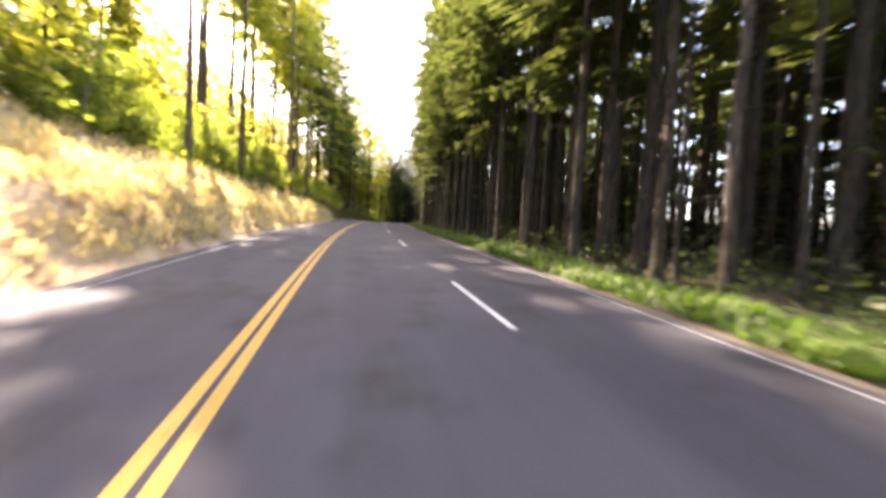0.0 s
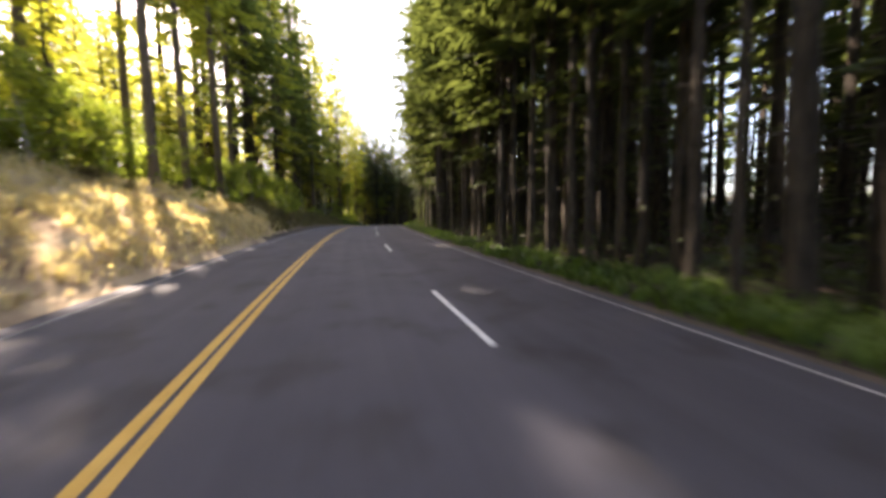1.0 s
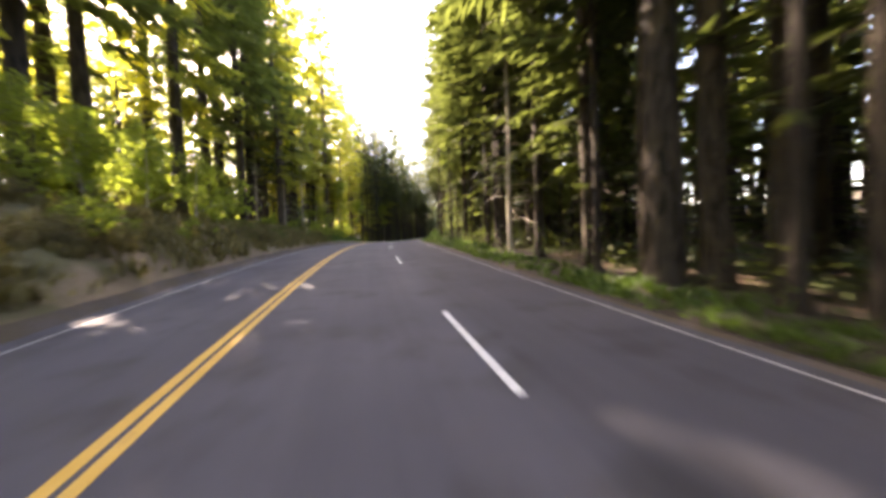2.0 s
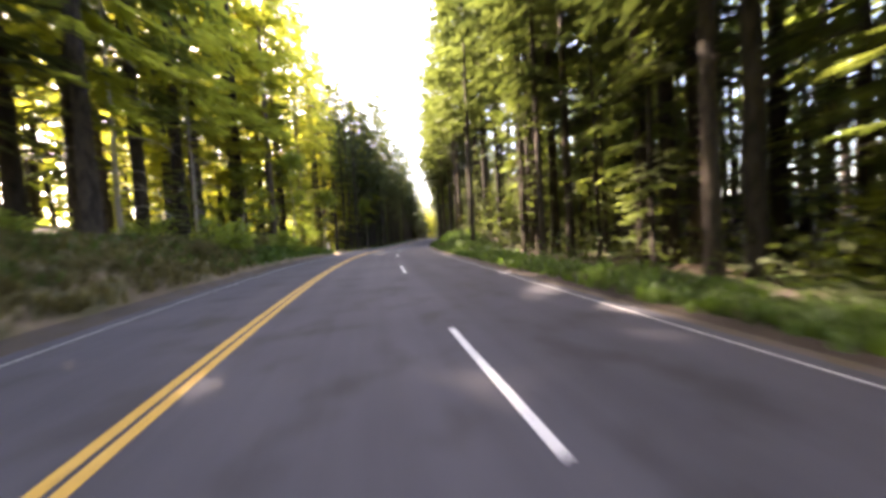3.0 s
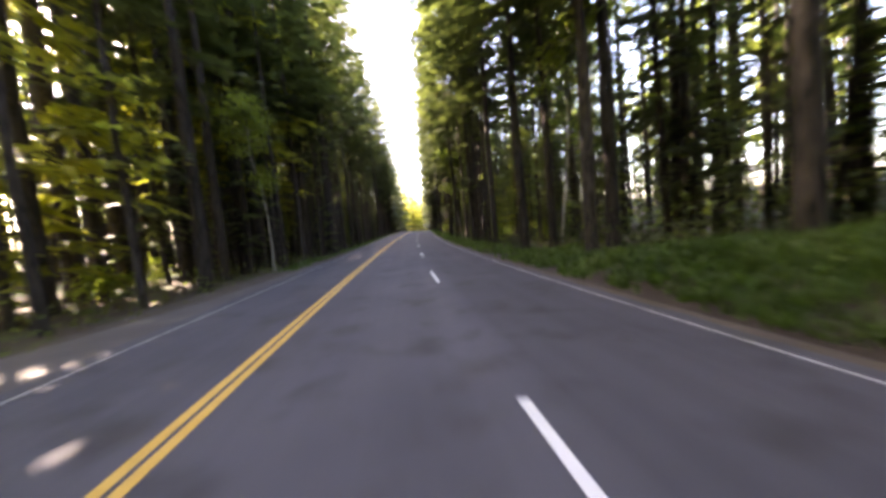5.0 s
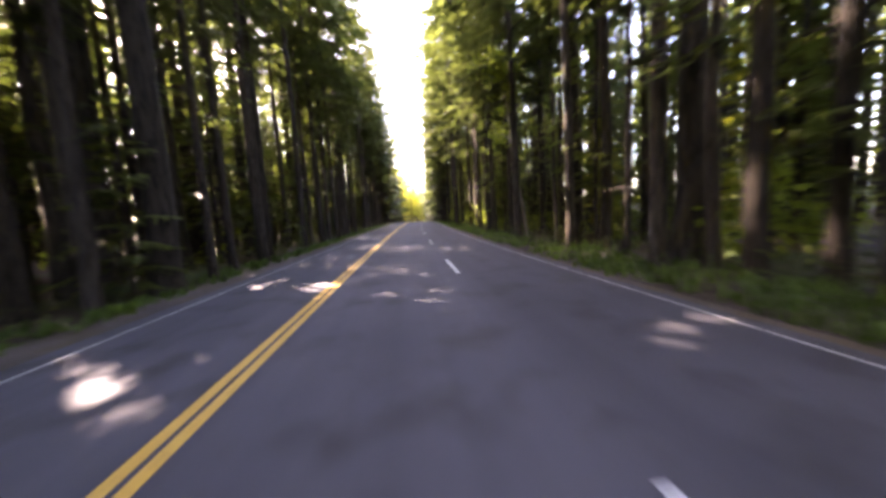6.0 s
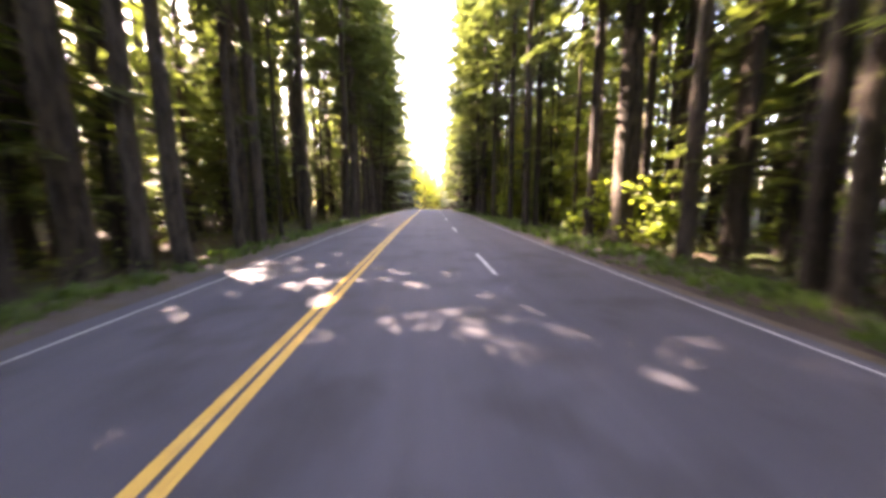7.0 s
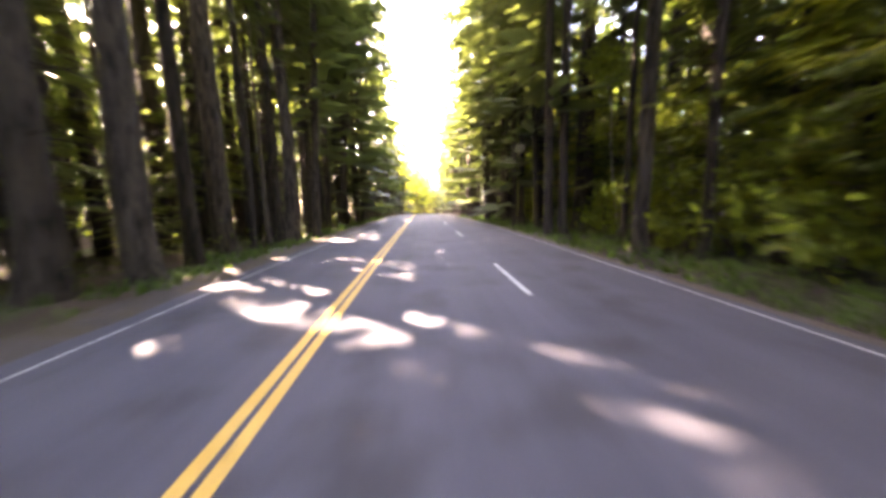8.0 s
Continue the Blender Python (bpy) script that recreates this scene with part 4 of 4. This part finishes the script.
def undergrowth(name, spots, seed, mat, tall=1.0):
    rng = np.random.RandomState(seed)
    sp = np.array(spots)
    x, y, _ = on_road(sp[:, 0], sp[:, 1])
    z = ground_z(sp[:, 0], sp[:, 1])
    n, per = len(sp), 28
    k = np.repeat(rng.uniform(0.5, 1.7, n), per)[:, None] * tall
    c = np.repeat(np.stack([x, y, z], 1), per, 0)
    c = c + rng.normal(0, 0.6, (n * per, 3)) * k * (1, 1, 0.1) + np.stack([np.zeros(n * per), np.zeros(n * per), np.abs(rng.normal(0.6, 0.6, n * per))], 1) * k
    d = rng.normal(0, 1, (n * per, 3))
    d /= np.linalg.norm(d, axis=1)[:, None]
    w = np.cross(d, rng.normal(0, 1, (n * per, 3)))
    w /= np.linalg.norm(w, axis=1)[:, None] + 1e-6
    l = 0.25 * k * rng.uniform(0.6, 1.3, (n * per, 1))
    v = np.stack([c, c + d * l * 0.5 + w * l * 0.35, c + d * l, c + d * l * 0.5 - w * l * 0.35], 1).reshape(-1, 3)
    f = np.arange(n * per)[:, None] * 4 + np.array([0, 1, 2, 3])
    tagged(big_mesh(name, v, f, mat), "low leafy undergrowth between the trunks" if name == "undergrowth" else "leafy green weeds in the verge", name, kind="stuff")


undergrowth("undergrowth", scatter(350, -10, 80, 12.5, 50, 1.7, 8), 81, NEEDLES)
undergrowth("undergrowth", scatter(190, 80, 150, 12.5, 46, 1.8, 18), 89, MID_NEEDLES)
undergrowth("undergrowth", scatter(300, 150, 290, 12.5, 46, 1.8, 19), 90, LEAVES)
undergrowth("undergrowth", scatter(360, 0, 80, 10.2, 15.5, 0.8, 12), 83, NEEDLES, 0.55)
undergrowth("undergrowth", scatter(330, 74, 148, 11.2, 17, 0.8, 17), 90, NEEDLES, 0.7)
undergrowth("undergrowth", scatter(200, 148, 196, 9.9, 15, 0.8, 27), 93, NEEDLES, 0.45)
undergrowth("undergrowth", scatter(170, 196, 250, 10.6, 15, 0.9, 28), 94, LEAVES, 0.4)
undergrowth("weeds", scatter(120, 0, 40, 8.9, 10.4, 0.5, 14) + scatter(110, 72, 104, 8.8, 10.6, 0.5, 29), 86, GRASS, 0.26)
undergrowth("weeds", scatter(380, 145, 250, 8.6, 10.6, 0.5, 15), 87, GRASS, 0.26)
undergrowth("weeds", scatter(380, 103, 142, 9.3, 12, 0.35, 16), 88, GRASS, 0.16)
undergrowth("undergrowth", scatter(340, 133, 250, -9.5, -5.9, 0.9, 13), 84, MID_NEEDLES, 0.4)
undergrowth("undergrowth", scatter(600, 0, 290, -46, -8.5, 1.8, 9), 82, LEAVES)


# ================= grass =================
def grass(name, spots, seed, tall, mat, label, blades=3, spread=0.12, width=0.036):
    rng = np.random.RandomState(seed)
    sp = np.array(spots)
    x, y, _ = on_road(sp[:, 0], sp[:, 1])
    z = ground_z(sp[:, 0], sp[:, 1])
    n = len(sp)
    root = np.repeat(np.stack([x, y, z - 0.03], 1), blades, 0)
    size = np.repeat(rng.uniform(0.5, 1.3, n), blades) * tall
    a = rng.uniform(0, 2 * np.pi, n * blades)
    root[:, :2] += rng.normal(0, spread, (n * blades, 2))
    tip = root + np.stack([np.cos(a) * size * 0.55, np.sin(a) * size * 0.55, size * rng.uniform(0.6, 1.1, n * blades)], 1)
    mid = root + (tip - root) * np.array([0.35, 0.35, 0.62])
    w = np.stack([-np.sin(a), np.cos(a), np.zeros(n * blades)], 1) * (width * rng.uniform(0.7, 1.6, n * blades))[:, None]
    v = np.stack([root - w, root + w, mid + w * 0.8, mid - w * 0.8, tip], 1).reshape(-1, 3)
    k = np.arange(n * blades)[:, None] * 5
    f = (k + np.array([0, 1, 2, 3])).tolist() + (k + np.array([3, 2, 4])).tolist()
    tagged(mesh_object(name, v.tolist(), f, mat), label, "grass", kind="stuff")


def sown(n, s0, s1, a, b, seed, near_weight=1.0, patchy=0.1):
    rng = np.random.RandomState(seed)
    s = rng.uniform(s0, s1, n)
    lat = a + (b - a) * rng.uniform(0, 1, n) ** near_weight
    x, y, _ = on_road(s, lat)
    keep = bumps(x, y, 1.6, 1.0) + bumps(x, y, 0.5, 0.5) > rng.uniform(-0.75, patchy, n)
    return np.stack([s, lat], 1)[keep]


grass("verge_grass", sown(4400, -4, 40, 8.0, 10.6, 91), 91, 0.36, GRASS, "fresh green grass along the road's edge")
grass("verge_grass", sown(2000, 40, 72, 8.1, 10.0, 101, patchy=0.6), 101, 0.26, GRASS, "thin shaded grass along the road's edge")
grass("verge_grass", sown(2600, 72, 102, 8.3, 10.6, 102), 102, 0.36, GRASS, "fresh green grass along the road's edge")
grass("verge_grass", sown(9500, 104, 145, 9.3, 12.8, 92, patchy=0.0), 92, 0.36, GRASS, "lush green grass on a roadside mound")
grass("verge_grass", sown(900, 108, 132, 8.3, 9.6, 103, patchy=0.4), 103, 0.22, GRASS, "thin grass on the bare foot of a mound")
grass("verge_grass", sown(5600, 142, 260, 7.95, 10.4, 93, patchy=0.6), 93, 0.3, GRASS, "fresh green grass along the road's edge")
grass("verge_grass", sown(3300, 150, 260, -6.0, -4.7, 94, patchy=0.6), 94, 0.28, GRASS, "fresh green grass along the road's edge")
grass("verge_grass", sown(5200, 74, 118, -10.5, -5.2, 95), 95, 0.42, GRASS, "green grass on a low bank")
grass("verge_grass", sown(9000, 54, 96, -10.5, -4.3, 97, patchy=0.1), 97, 0.42, SCRUB, "olive-brown withered grass on a bank", blades=4)
grass("verge_grass", sown(2200, 92, 118, -6, -4.4, 99), 99, 0.36, GRASS, "green grass on a low bank")
grass("verge_grass", sown(2200, 127, 144, 8.2, 10.2, 100), 100, 0.32, GRASS, "lush green grass on a roadside mound")
grass("dry_grass", sown(6200, -6, 57, -10.5, -4.3, 96, patchy=0.4), 96, 0.5, DRY_GRASS, "dry golden grass on a sunny cut bank", blades=6, width=0.022)
grass("dry_grass", sown(4400, -4, 54, -6.4, -4.15, 104, patchy=0.3), 104, 0.32, DRY_GRASS, "short dry grass on the foot of a cut bank", blades=5, width=0.02)
grass("verge_grass", sown(1500, 98, 111, 8.2, 10, 98), 98, 0.35, GRASS, "lush green grass on a roadside mound")


# ================= marker post =================
def marker_post(s, lat):
    x, y, _ = on_road(s, lat)
    base = tagged(new("marker_post"), "white painted roadside marker post with a dark band", "post")
    base.matrix_basis = pose(float(x), float(y), float(ground_z(s, lat)) - 0.1, 0, 0, -12)
    for name, mat, w, d, z0, z1 in (("post", POST_WHITE, 0.24, 0.09, 0.0, 1.2), ("reflector_band", POST_DARK, 0.25, 0.1, 0.86, 0.94)):
        bm = bmesh.new()
        bmesh.ops.create_cube(bm, size=1.0, matrix=Matrix.Translation((0, 0, (z0 + z1) / 2)) @ Matrix.Diagonal((w, d, z1 - z0, 1)))
        bmesh.ops.bevel(bm, geom=bm.edges[:], offset=0.012, segments=2, affect="EDGES")
        me = bpy.data.meshes.new(name)
        bm.to_mesh(me)
        bm.free()
        me.materials.append(mat)
        ob = new(name, me)
        ob.parent = base


marker_post(118.7, -5.3)
